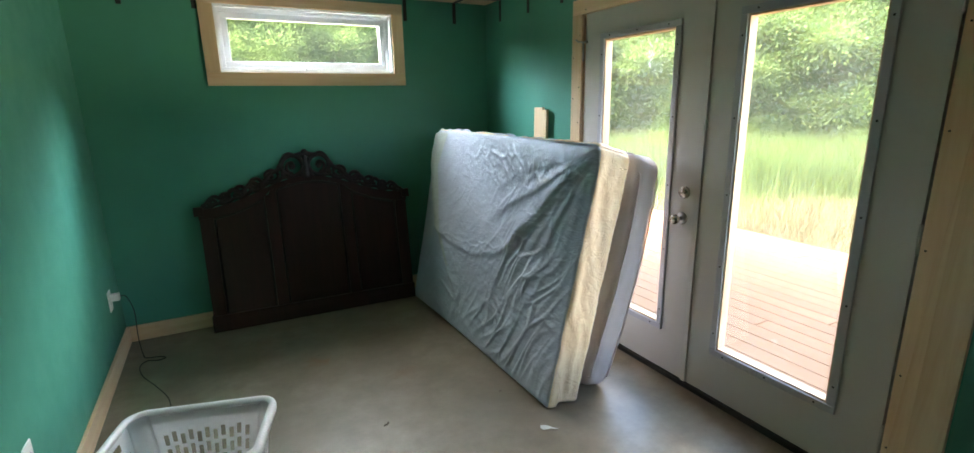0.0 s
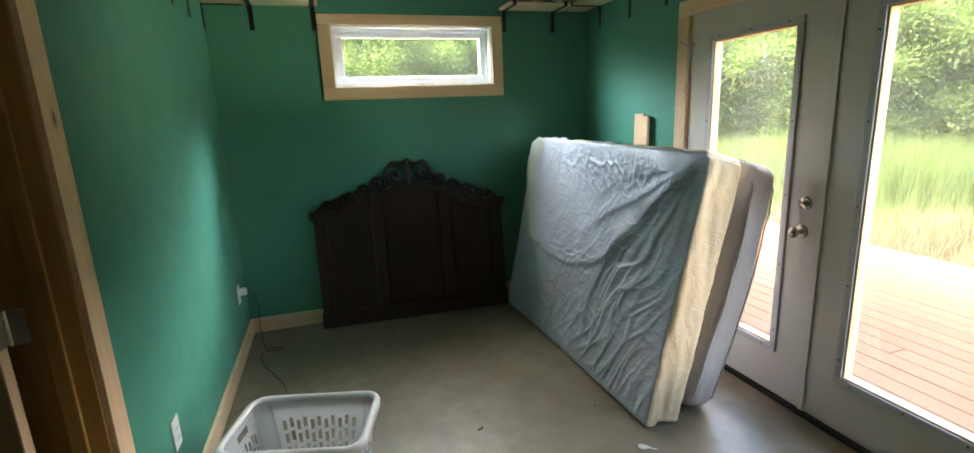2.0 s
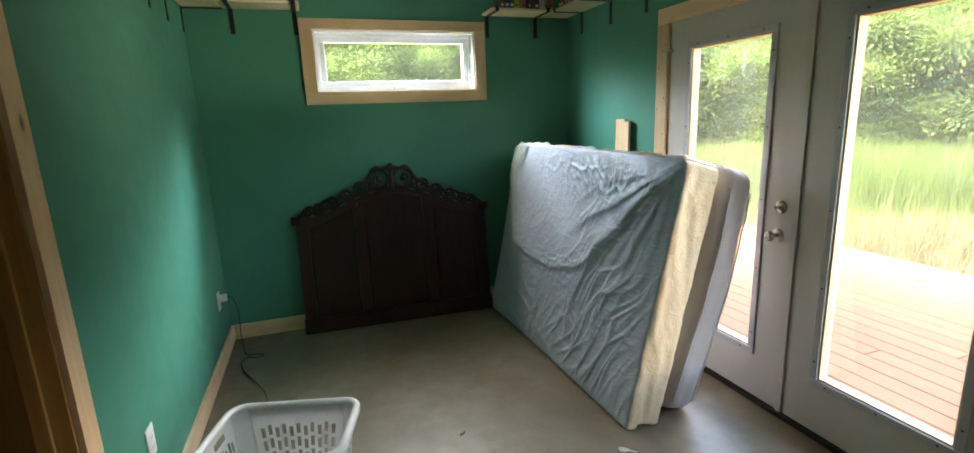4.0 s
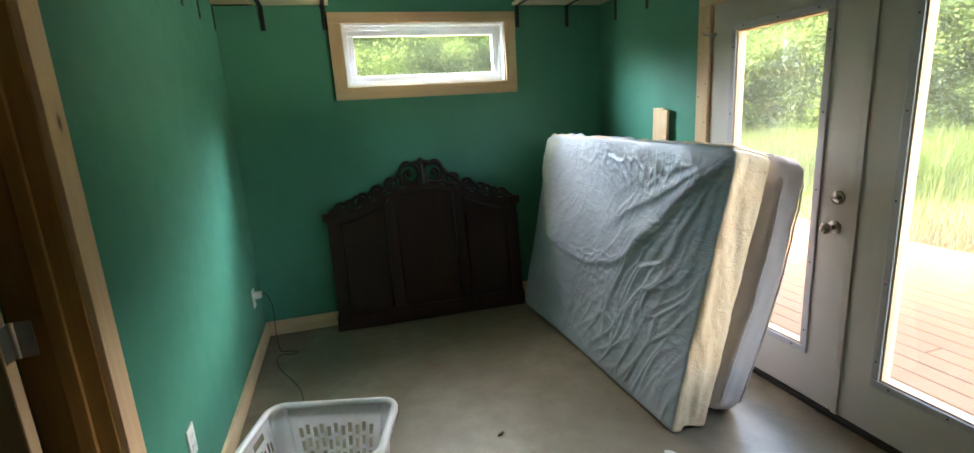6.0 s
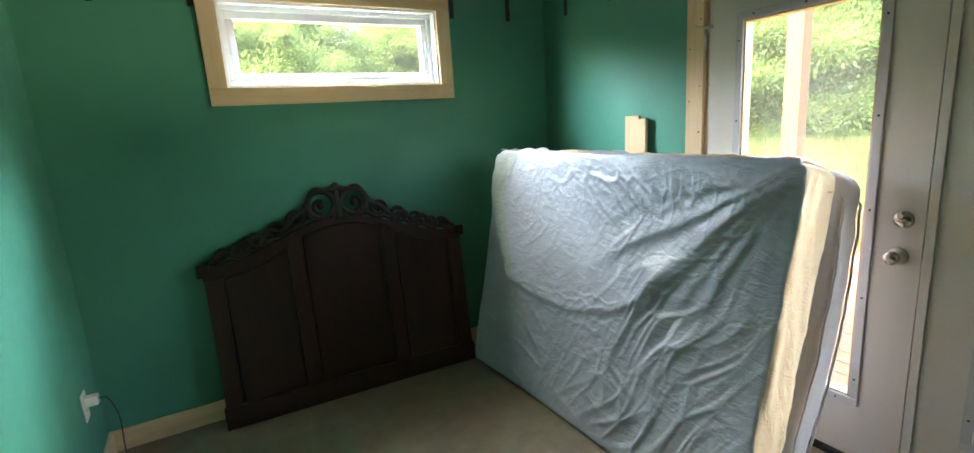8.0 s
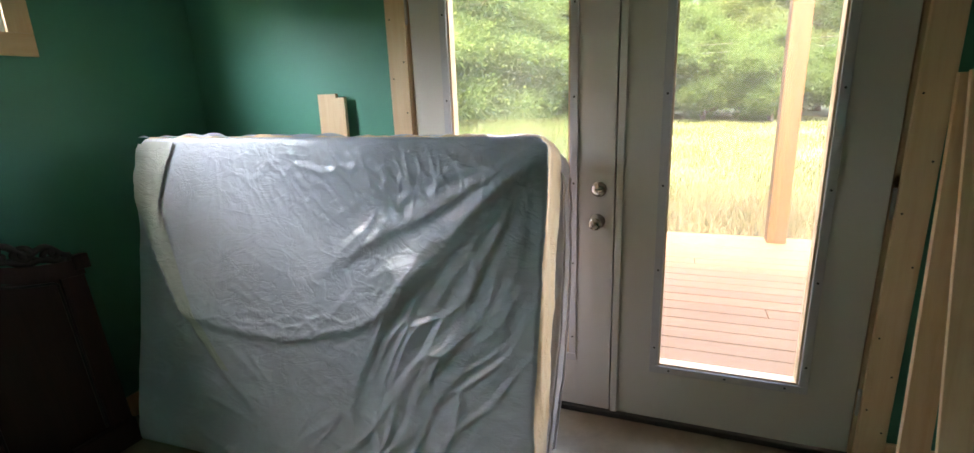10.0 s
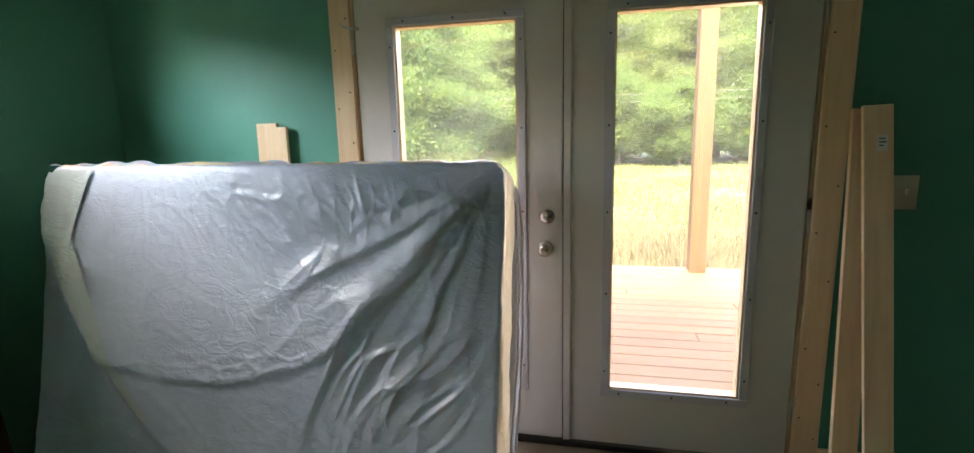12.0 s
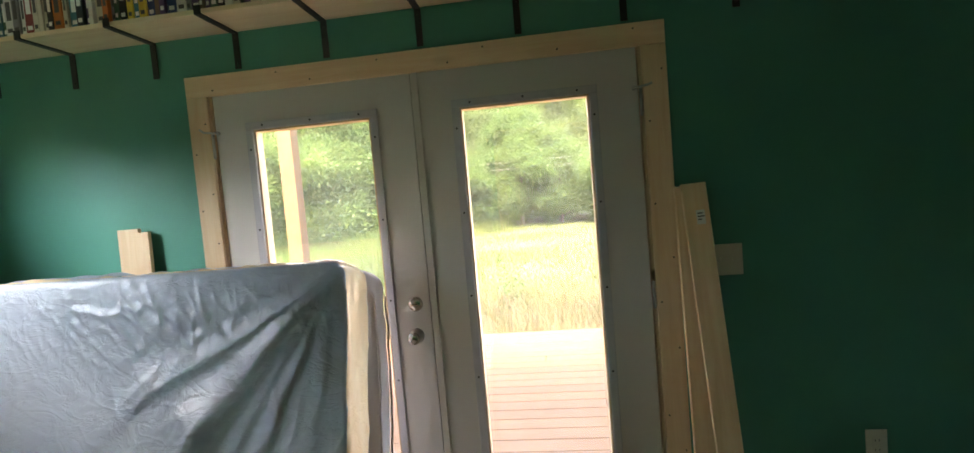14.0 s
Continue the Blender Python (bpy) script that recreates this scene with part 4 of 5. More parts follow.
def side(axis, sgn, half, cols, open_handle):
    """One side of the basket: staggered columns of slots, and a grip where the frames show one."""
    step = 2 * half / cols
    us, kinds = [-1.0], []
    for c in range(cols):
        u0 = -half + c * step
        us += [u0 + step * 0.22, u0 + step * 0.78]
        kinds += [0, c + 1]
    us.append(1.0)
    kinds.append(0)
    zs = [0.0, 0.04]
    z = 0.04
    while z < 0.275:
        zs += [z + 0.008, z + 0.020, z + 0.040, z + 0.052]
        z += 0.060
    zs += [0.303, 0.310, 0.338, KH]

    def hole(i, j):
        z0 = zs[j]
        k = kinds[i]
        if open_handle and 0.308 < z0 < 0.33:
            return 0.28 < i / (len(us) - 1) < 0.72
        if not k or not 0.045 < z0 < 0.28:
            return False
        m = (j - 2) % 4
        return m in (0, 1, 2) if k % 2 else m in (1, 2) or m == 0

    def place(u, z):
        w, d = at_height(z)
        r = 0.055
        shift = 0.014 * (z > 0.04 and z < 0.29) * (int(round((u + half) / step - 0.5)) % 2) if abs(u) < 1 else 0
        if axis == 0:
            return (u * (w / 2 - r), sgn * d / 2, z + shift)
        return (sgn * w / 2, u * (d / 2 - r), z + shift)
    return wall_grid(us, zs, hole, place)


for axis, sgn, half, cols in ((0, 1, 0.88, 11), (0, -1, 0.88, 11), (1, 1, 0.85, 7), (1, -1, 0.85, 7)):
    part("side_panel", side(axis, sgn, half, cols, axis == 1), BASKETPL, basket)
for cx, cy in ((1, 1), (-1, 1), (-1, -1), (1, -1)):
    bm = bmesh.new()
    prev = None
    for z in (0.0, 0.1, 0.2, 0.3, KH):
        w, d = at_height(z)
        r = 0.055
        a0 = {(1, 1): 0, (-1, 1): 90, (-1, -1): 180, (1, -1): 270}[cx, cy]
        row = [bm.verts.new((cx * (w / 2 - r) + r * math.cos(radians(a0 + 90 * k / 6)), cy * (d / 2 - r) + r * math.sin(radians(a0 + 90 * k / 6)), z)) for k in range(7)]
        if prev:
            for k in range(6):
                bm.faces.new((prev[k], prev[k + 1], row[k + 1], row[k]))
        prev = row
    bmesh.ops.solidify(bm, geom=bm.faces[:], thickness=0.003)
    part("corner_panel", bm, BASKETPL, basket, smooth=True)
bm = bmesh.new()
w, d = at_height(0.004)
bm.faces.new([bm.verts.new((x, y, 0.004)) for x, y in rounded(w - 0.002, d - 0.002, 0.053)])
bmesh.ops.solidify(bm, geom=bm.faces[:], thickness=0.003)
part("bottom", bm, BASKETPL, basket)
bm = bmesh.new()
prof = [(-0.004, -0.012), (-0.004, 0.004), (0.006, 0.010), (0.020, 0.006), (0.024, -0.004), (0.022, -0.026), (0.019, -0.026), (0.019, -0.006), (0.004, -0.001), (0.0, -0.012)]
w, d = at_height(KH)
loops = []
for o, h in prof:
    loops.append([bm.verts.new((x, y, KH + h)) for x, y in rounded(w + 2 * o, d + 2 * o, 0.055 + o)])
n = len(loops[0])
for i in range(len(loops)):
    a, b = loops[i], loops[(i + 1) % len(loops)]
    for k in range(n):
        bm.faces.new((a[k], a[(k + 1) % n], b[(k + 1) % n], b[k]))
part("rim", bm, BASKETPL, basket, "rolled white rim", True)

# ---- outlets, switch, plug and cord ----


def plate(name, m, label, toggles, material):
    """A wall plate in the plane of local x (width) and z, facing local -y."""
    n = max(1, toggles)
    w = 0.078 if n == 1 else 0.118
    root = thing(name, m, label, "wall plate")
    part("plate", boxes(((-w / 2, -0.006, -0.0625), (w / 2, 0.0, 0.0625)), bevel=0.0025), material, root)
    for k in range(n):
        x = (k - (n - 1) / 2) * 0.046
        if name == "light_switch":
            part("toggle", boxes(((x - 0.005, -0.018, -0.006), (x + 0.005, -0.006, 0.012)), bevel=0.002), material, root)
        else:
            for z in (-0.02, 0.02):
                f = part("receptacle", boxes(((x - 0.017, -0.008, z - 0.014), (x + 0.017, -0.0055, z + 0.014)), bevel=0.002), material, root)
                part("slot", boxes(((x - 0.008, -0.0085, z - 0.004), (x - 0.006, -0.0078, z + 0.006)), ((x + 0.006, -0.0085, z - 0.004), (x + 0.008, -0.0078, z + 0.006))), DARKHOLE, f)
    return root


plate("light_switch", pose(XR - 0.0005, 0.622, 1.174, 0, 0, -90), "ivory double light switch on teal wall", 2, IVORY)
plate("outlet", pose(XR - 0.0005, 0.100, 0.396, 0, 0, -90), "ivory power outlet low on teal wall", 1, IVORY)
plate("outlet", pose(XL + 0.0005, 2.185, 0.380, 0, 0, 90), "white power outlet low on teal wall", 1, WHITEPL)
plate("outlet", pose(XL + 0.0005, 3.755, 0.405, 0, 0, 90), "white power outlet holding a plug", 1, WHITEPL)
charger = thing("charger_cord", Matrix(), "white plug adapter with thin black cord trailing over floor", "charger")
part("plug", boxes(((XL + 0.009, 3.735, 0.403), (XL + 0.055, 3.777, 0.447)), bevel=0.006), WHITEPL, charger, "white plug adapter")
keys = [(XL + 0.055, 3.756, 0.425), (XL + 0.085, 3.76, 0.415), (XL + 0.11, 3.765, 0.31), (XL + 0.105, 3.76, 0.14), (-0.36, 3.75, 0.012), (-0.335, 3.715, 0.0045), (-0.27, 3.70, 0.0045), (-0.235, 3.665, 0.0045), (-0.275, 3.64, 0.0075), (-0.335, 3.67, 0.0045), (-0.365, 3.60, 0.0045), (-0.335, 3.46, 0.0045), (-0.25, 3.28, 0.0045), (-0.18, 3.10, 0.0045), (-0.165, 2.90, 0.0045), (-0.21, 2.66, 0.0045), (-0.17, 2.42, 0.0045), (-0.10, 2.30, 0.0045)]
pts = []
for i in range(len(keys) - 1):
    p0, p1, p2, p3 = [Vector(keys[min(max(k, 0), len(keys) - 1)]) for k in (i - 1, i, i + 1, i + 2)]
    for k in range(6):
        t = k / 6
        pts.append(0.5 * ((2 * p1) + (p2 - p0) * t + (2 * p0 - 5 * p1 + 4 * p2 - p3) * t * t + (3 * p1 - p0 - 3 * p2 + p3) * t ** 3))
bm = bmesh.new()
tube(bm, pts, 0.0028, 6)
part("cord", bm, CORD, charger, "thin black cord", True)

# ---- floor litter ----
bm = bmesh.new()
prof = [(-0.028, -0.012), (-0.012, -0.020), (0.008, -0.013), (0.020, -0.006), (0.046, -0.010), (0.060, 0.002), (0.042, -0.001), (0.022, 0.006), (0.010, 0.016), (-0.010, 0.018), (-0.030, 0.010)]
f = bm.faces.new([bm.verts.new((x, y, 0.001 + 0.004 * abs(math.sin(40 * x)))) for x, y in prof])
bmesh.ops.solidify(bm, geom=[f], thickness=0.0012)
solid("paper_scrap", bm, PAPER, "torn white scrap on the concrete floor", "paper scrap", m=pose(1.458, 1.893, 0.003, 0, 0, -38))
rng = random.Random(5)
for x, y, s in ((0.787, 2.30, 1.0), (1.42, 2.28, 0.45), (0.62, 3.2, 0.4)):
    bm = bmesh.new()
    for k in range(4):
        a = rng.uniform(0, 6.3)
        rod(bm, (0.008 * k - 0.012, 0.004 * math.sin(3 * k), 0.003), (0.008 * k - 0.002, 0.006 * math.cos(2 * k), 0.006), 0.004, 0.002, 6)
    solid("dirt_crumb", bm, BARK, "small dark crumb of dirt on the concrete floor", "debris", m=pose(x, y, 0.001, 0, 0, 30) @ Matrix.Diagonal((s, s, s, 1)), group="floor crumbs")

# ---- leaning boards ----
LABEL = plain("label_paper", (0.72, 0.72, 0.70), 0.7)
INK = plain("label_ink", (0.10, 0.095, 0.09), 0.8)


def plank(name, foot, top, width, thick, turn, label, tag=False, notch=0.0):
    """A board standing on its end from foot to top (centre of its room-side face)."""
    foot, top = Vector(foot), Vector(top)
    z = (top - foot).normalized()
    n = Vector((-math.cos(radians(turn)), math.sin(radians(turn)), 0))
    n = (n - z * n.dot(z)).normalized()
    y = z.cross(n).normalized()
    m = Matrix((( *[n.x, y.x, z.x], foot.x), (*[n.y, y.y, z.y], foot.y), (*[n.z, y.z, z.z], foot.z), (0, 0, 0, 1)))
    h = (top - foot).length
    root = thing(name, m, label, "board")
    if notch:
        bm = boxes(((-thick, -width / 2, 0.0), (0, width / 2, h - notch)), ((-thick, -width / 2 , h - notch), (0, width * 0.18, h)))
    else:
        bm = boxes(((-thick, -width / 2, 0.0), (0, width / 2, h)), bevel=0.002)
    part("plank", bm, PINE_Z, root)
    if tag:
        lab = part("label", boxes(((0.0003, -0.005, h - 0.16), (0.0012, 0.027, h - 0.105))), LABEL, root, "small white price label")
        for k, l in enumerate((0.020, 0.024, 0.014)):
            part("print_bar", boxes(((0.0013, 0.0, h - 0.12 - 0.012 * k), (0.0016, l, h - 0.115 - 0.012 * k))), INK, lab)
    return root


plank("pine_board", (2.03, 0.705, 0.004), (2.235, 0.757, 1.490), 0.092, 0.019, 0, "pine board with price label leaning against the wall", tag=True)
plank("pine_board", (2.12, 0.790, 0.004), (2.272, 0.772, 1.480), 0.092, 0.019, -6, "pine board leaning on the wall behind another board")
plank("pine_offcut", (2.245, 3.175, 0.004), (2.275, 3.175, 1.497), 0.150, 0.019, 0, "notched pine board standing behind the mattress", notch=0.018)

# ---- shelves ----
SZ, SD, ST = 2.312, 0.225, 0.019
shelf_e = solid("shelf", boxes(((-SD, -3.60, 0.0), (0.0, 0.0, ST)), bevel=0.002), SHELF_Y, "long pine wall shelf on black brackets", "shelf", m=pose(XR - 0.006, YB - 0.004, SZ), group="wall shelves")
shelf_n = solid("shelf", boxes(((0.0, -SD, 0.0), (XR - 0.006 - SD - 1.58 - 0.002, 0.0, ST)), bevel=0.002), SHELF_X, "short pine wall shelf beside the window", "shelf", m=pose(1.58, YB - 0.006, SZ), group="wall shelves")
shelf_w = solid("shelf", boxes(((0.0, -SD, 0.0), (0.245 - XL - SD - 0.008, 0.0, ST)), bevel=0.002), SHELF_X, "short pine wall shelf beside the window", "shelf", m=pose(XL + SD + 0.008, YB - 0.006, SZ), group="wall shelves")
shelf_l = solid("shelf", boxes(((0.0, -1.05, 0.0), (SD, 0.0, ST)), bevel=0.002), SHELF_Y, "pine wall shelf on black brackets", "shelf", m=pose(XL + 0.006, YB - 0.004, SZ), group="wall shelves")


def bracket_mesh():
    """Flat-bar shelf bracket: wall leg down, arm out along local -y, hook up round the shelf's front edge."""
    w = 0.014
    t = 0.005
    return [("leg", boxes(((-w, -t, -0.157), (w, 0.0, -0.0005)), bevel=0.001)),
            ("arm", boxes(((-w, -SD - 0.012, -0.0058), (w, -t - 0.0005, -0.0006)), bevel=0.001)),
            ("hook", boxes(((-w, -SD - 0.0165, -0.0058), (w, -SD - 0.0125, 0.030)), bevel=0.001))]


first = None
for m in [pose(XR - 0.0005, y, SZ, 0, 0, -90) for y in (3.809, 3.404, 3.000, 2.606, 2.201, 1.790, 1.380, 0.958, 0.533)] + [pose(x, YB - 0.0005, SZ) for x in (2.032, 1.619, 0.209, -0.188)] + [pose(XL + 0.0005, y, SZ, 0, 0, 90) for y in (4.02, 3.627, 3.27)]:
    if first is None:
        first = thing("shelf_bracket", m, "black flat steel shelf bracket on teal wall", "bracket", "shelf brackets")
        for nm, bm in bracket_mesh():
            part(nm, bm, BLACK, first)
        for z in (-0.03, -0.135):
            part("screw", rod(bmesh.new(), (0, -0.005, z), (0, -0.008, z), 0.005, 0.003, 8), BLACK, first)
    else:
        copy_thing(first, m)

# ---- books ----
COVERS = [("dark green", (0.03, 0.10, 0.05)), ("navy blue", (0.02, 0.04, 0.13)), ("black", (0.012, 0.012, 0.014)), ("cream", (0.55, 0.50, 0.38)), ("orange", (0.55, 0.16, 0.03)), ("yellow", (0.62, 0.45, 0.05)), ("white", (0.65, 0.64, 0.60)), ("dark red", (0.22, 0.025, 0.02)), ("brown", (0.13, 0.07, 0.035)), ("teal", (0.03, 0.16, 0.20)), ("grey", (0.22, 0.22, 0.23)), ("purple", (0.09, 0.045, 0.12))]
cover_mats = [(n, plain("book_cover_" + n.replace(" ", "_"), c, 0.42, var=0.15, scale=25.0)) for n, c in COVERS]
PAGES = plain("book_pages", (0.60, 0.54, 0.40), 0.85, var=0.12, scale=300.0)
rng = random.Random(11)
protos = {}


def book(ci, th, dp, h, bars):
    """A book upright, spine towards local -y, resting on z = 0."""
    key = (ci, th, dp, h, bars)
    if key in protos:
        return None, protos[key]
    name, mat = cover_mats[ci]
    root = thing("book", Matrix(), f"{name} book standing upright on the pine shelf", "book", "books on the shelves")
    e = 0.002
    part("cover", boxes(((-th / 2, -dp, 0), (-th / 2 + e, 0, h)), ((th / 2 - e, -dp, 0), (th / 2, 0, h)), ((-th / 2, -dp - e, 0), (th / 2, -dp, h)), bevel=0.0006, seg=1), mat, root)
    part("pages", boxes(((-th / 2 + e, -dp + 0.001, 0.003), (th / 2 - e, -0.004, h - 0.003))), PAGES, root, "yellowed page block")
    bm2 = PAPER if ci in (0, 1, 2, 7, 8, 9, 11) else INK
    if bars:
        part("title_bar", boxes(((-th * 0.28, -dp - e - 0.0006, h * 0.35), (th * 0.28, -dp - e - 0.0001, h * 0.75))), bm2, root)
        part("imprint_bar", boxes(((-th * 0.3, -dp - e - 0.0006, 0.018), (th * 0.3, -dp - e - 0.0001, 0.034))), bm2, root)
    protos[key] = root
    return root, root


def fill(x, y, dx, dy, turn, length):
    """A row of books from a point along a direction."""
    run = 0.0
    while run < length:
        ci = rng.randrange(len(COVERS))
        th, dp, h = rng.choice((0.018, 0.024, 0.03, 0.038)), rng.choice((0.13, 0.145, 0.16)), rng.choice((0.19, 0.21, 0.235))
        run += th / 2 + 0.0012
        back = 0.215 - dp - rng.uniform(0.0, 0.02)
        ax, ay = math.sin(radians(turn)), -math.cos(radians(turn))
        m = pose(x + dx * run + ax * back, y + dy * run + ay * back, SZ + ST + 0.0003, 0, 0, turn)
        fresh, root = book(ci, th, dp, h, rng.random() < 0.7)
        if fresh:
            fresh.matrix_basis = m
        else:
            copy_thing(root, m)
        run += th / 2 + 0.0012


fill(XR - 0.008, 3.80, 0, -1, -90, 1.62)
fill(1.66, YB - 0.008, 1, 0, 0, 0.40)
fill(0.02, YB - 0.008, 1, 0, 0, 0.15)

# ---- outside: porch, deck, meadow and woods ----
solid("ground", boxes(((-150, -150, -0.9), (250, 250, -0.42))), SOIL, "grassy meadow ground with bare dry soil", "ground", "structure")
DKZ, DX0, DX1 = 0.0, XR + T + 0.035, 5.68
deck = thing("deck", Matrix(), "reddish brown wooden porch deck", "deck", kind="structure")
BW, GAP = 0.140, 0.004
board_mesh = {}
rng = random.Random(3)
x = DX0
while x < DX1 - 0.02:
    cut = rng.uniform(-0.5, 4.5)
    for y0, y1 in ((-3.2, cut), (cut + 0.004, 8.2)):
        ln = round(y1 - y0, 3)
        bm = boxes(((0, -ln / 2, -0.035), (BW, ln / 2, 0.0)), bevel=0.004, seg=1)
        part("deck_board", bm, DECKWOOD, deck, at=Matrix.Translation((x, (y0 + y1) / 2, DKZ + rng.uniform(-0.0015, 0.0015))))
    x += BW + GAP
part("rim_joist", boxes(((DX1 - 0.01, -3.2, -0.33), (DX1 + 0.028, 8.2, DKZ - 0.036)), ((DX0, 8.16, -0.33), (DX1 - 0.012, 8.2, DKZ - 0.037))), DECKWOOD, deck)
part("joists", boxes(*[((DX0, y, -0.40), (DX1 - 0.012, y + 0.04, DKZ - 0.036)) for y in [-3.1 + 0.8 * k for k in range(14)]]), DECKWOOD, deck)
for y in (0.70, 4.10, -2.6):
    solid("porch_post", boxes(((-0.08, -0.08, 0), (0.08, 0.08, 2.86)), bevel=0.006), RAW_Z, "square rough timber porch post on the deck", "post", m=pose(5.52, y, DKZ + 0.002), group="porch posts")
solid("porch_beam", boxes(((5.44, -2.8, 2.863), (5.60, 4.25, 3.05)), bevel=0.006), RAW_Z, "timber beam across the porch posts", "beam")
# out of view; the eave is drawn out to cast shade on the deck
roof = solid("roof", boxes(((HX - 0.5, YF - 0.6, ZC + 0.121), (3.0, YB + 0.20, ZC + 0.17))), ROOFING, "unseen house roof with an eave added to shade the deck", "roof", "structure")


def quads(name, centres, sizes, normals_spread, material, aspect=1.0, up=0.0, seed=1):
    """Many small leaf quads as one mesh."""
    r = np.random.RandomState(seed)
    n = len(centres)
    a = r.normal(size=(n, 3))
    a[:, 2] += up
    a /= np.linalg.norm(a, axis=1)[:, None]
    b = np.cross(a, r.normal(size=(n, 3)))
    b /= np.linalg.norm(b, axis=1)[:, None]
    s = sizes[:, None]
    p = np.stack([centres - a * s - b * s * aspect * 0.25, centres - b * s * aspect * -0.5 - a * s * 0.1, centres + a * s + b * s * aspect * 0.1, centres - b * s * aspect * 0.6 + a * s * 0.2], 1).reshape(-1, 3)
    me = bpy.data.meshes.new(name)
    me.vertices.add(4 * n)
    me.loops.add(4 * n)
    me.polygons.add(n)
    me.vertices.foreach_set("co", p.astype(np.float32).ravel())
    me.loops.foreach_set("vertex_index", np.arange(4 * n, dtype=np.int32))
    me.polygons.foreach_set("loop_start", np.arange(0, 4 * n, 4, dtype=np.int32))
    me.update(calc_edges=True)
    me.materials.append(material)
    return me


def tree(kind, height, width, seed, leaves):
    """A tree at the origin: tapered trunk with limbs, and a crown of clumps of small leaves with gaps."""
    r = random.Random(seed)
    root = thing("tree", Matrix(), "tall pine tree at the meadow's edge" if kind == "pine" else "leafy green broadleaf tree at the meadow's edge", "tree", "trees of the wood")
    bm = bmesh.new()
    bend = [(0.25 * noise.noise((k * 0.4, seed, 0)), 0.25 * noise.noise((k * 0.4, seed, 5)), height * k / 10) for k in range(11)]
    bend[0] = (0, 0, 0)
    tube(bm, bend, lambda f: 0.018 * height * (1 - 0.85 * f) + 0.02, 9)
    clumps = []
    n = int(width * height * (0.75 if kind == "pine" else 1.05))
    for k in range(n):
        f = (k + 0.5) / n
        h = height * (0.05 + 0.93 * f)
        prof = (0.55 + 0.45 * math.sin(math.pi * min(1, f * 1.05) ** 0.8)) * (1 - f ** 5) + 0.12
        a = k * 2.399 + r.uniform(-0.5, 0.5)
        rad = width / 2 * prof * r.uniform(0.45, 1.05)
        i = min(9, int(h / height * 10))
        base = Vector(bend[i])
        tip = Vector((base.x + rad * math.cos(a), base.y + rad * math.sin(a), h + (0.12 * rad if kind == "pine" else 0.35 * rad)))
        if k % 2 == 0:
            mid = (base + tip) / 2 + Vector((0, 0, -0.05 * rad))
            tube(bm, [base, mid, tip], lambda q: 0.045 * (1 - 0.8 * q) + 0.006, 5)
        clumps.append((tip, r.uniform(0.5, 1.0) * width * 0.17))
        if rad > width * 0.25:
            clumps.append((base.lerp(tip, 0.6), r.uniform(0.4, 0.9) * width * 0.15))
    part("trunk", bm, BARK, root, smooth=True)
    g = np.random.RandomState(seed)
    per = leaves // len(clumps)
    cs = np.concatenate([np.array(c) + g.normal(size=(per, 3)) * s * np.array((1, 1, 0.42 if kind == "pine" else 0.7)) * 0.55 for c, s in clumps])
    sz = g.uniform(0.5, 1.0, len(cs)) * (0.12 if kind == "pine" else 0.068)
    part("crown", quads("crown", cs, sz, 1.0, NEEDLE if kind == "pine" else LEAF, 0.45 if kind == "pine" else 1.1, 0.5 if kind == "pine" else 0.0, seed), None, root)
    return root


kinds = [tree("pine", 12.5, 7.0, 1, 120000), tree("pine", 11.0, 6.5, 2, 100000), tree("leafy", 7.5, 6.0, 3, 110000), tree("leafy", 10.0, 7.0, 4, 140000), tree("leafy", 4.0, 4.6, 5, 80000)]
rng = random.Random(21)
spots = []
for k in range(17):                      # edge of the wood across the meadow, seen through the doors
    y = -16 + 4.0 * k
    spots.append((36 + rng.uniform(-1.5, 1.5) - 0.010 * (y - 6) ** 2, y + rng.uniform(-1, 1), (0, 1, 3, 0, 2)[k % 5]))
    spots.append((33.5 + rng.uniform(-1, 1) - 0.010 * (y - 6) ** 2, y + 2 + rng.uniform(-1, 1), (4, 2, 4)[k % 3]))
    spots.append((32.0 + rng.uniform(-1, 1) - 0.010 * (y - 6) ** 2, y + 0.3 + rng.uniform(-1, 1), 4))
    spots.append((42 + rng.uniform(-1, 1) - 0.010 * (y - 6) ** 2, y + 1, (3, 0, 1)[k % 3]))
for k in range(9):                       # trees to the north-east
    spots.append((13 + 2.6 * k + rng.uniform(-0.7, 0.7), 33 - 0.8 * k + rng.uniform(-1, 1), (3, 0, 1)[k % 3]))
    spots.append((14.3 + 2.6 * k, 30 - 0.8 * k + rng.uniform(-1, 1), (2, 4)[k % 2]))
for k in range(15):                      # wood behind the high window; unseen west end added to darken the door-glass reflection
    xx = -36 + 4.0 * k
    spots.append((xx + rng.uniform(-0.6, 0.6), 25 + rng.uniform(-1, 1), (2, 4, 2, 4)[k % 4]))
    spots.append((xx + 1.4, 28 + rng.uniform(-1, 1), (2, 4, 2)[k % 3]))
    spots.append((xx + 2.5, 31 + rng.uniform(-1, 1), (4, 2)[k % 2]))
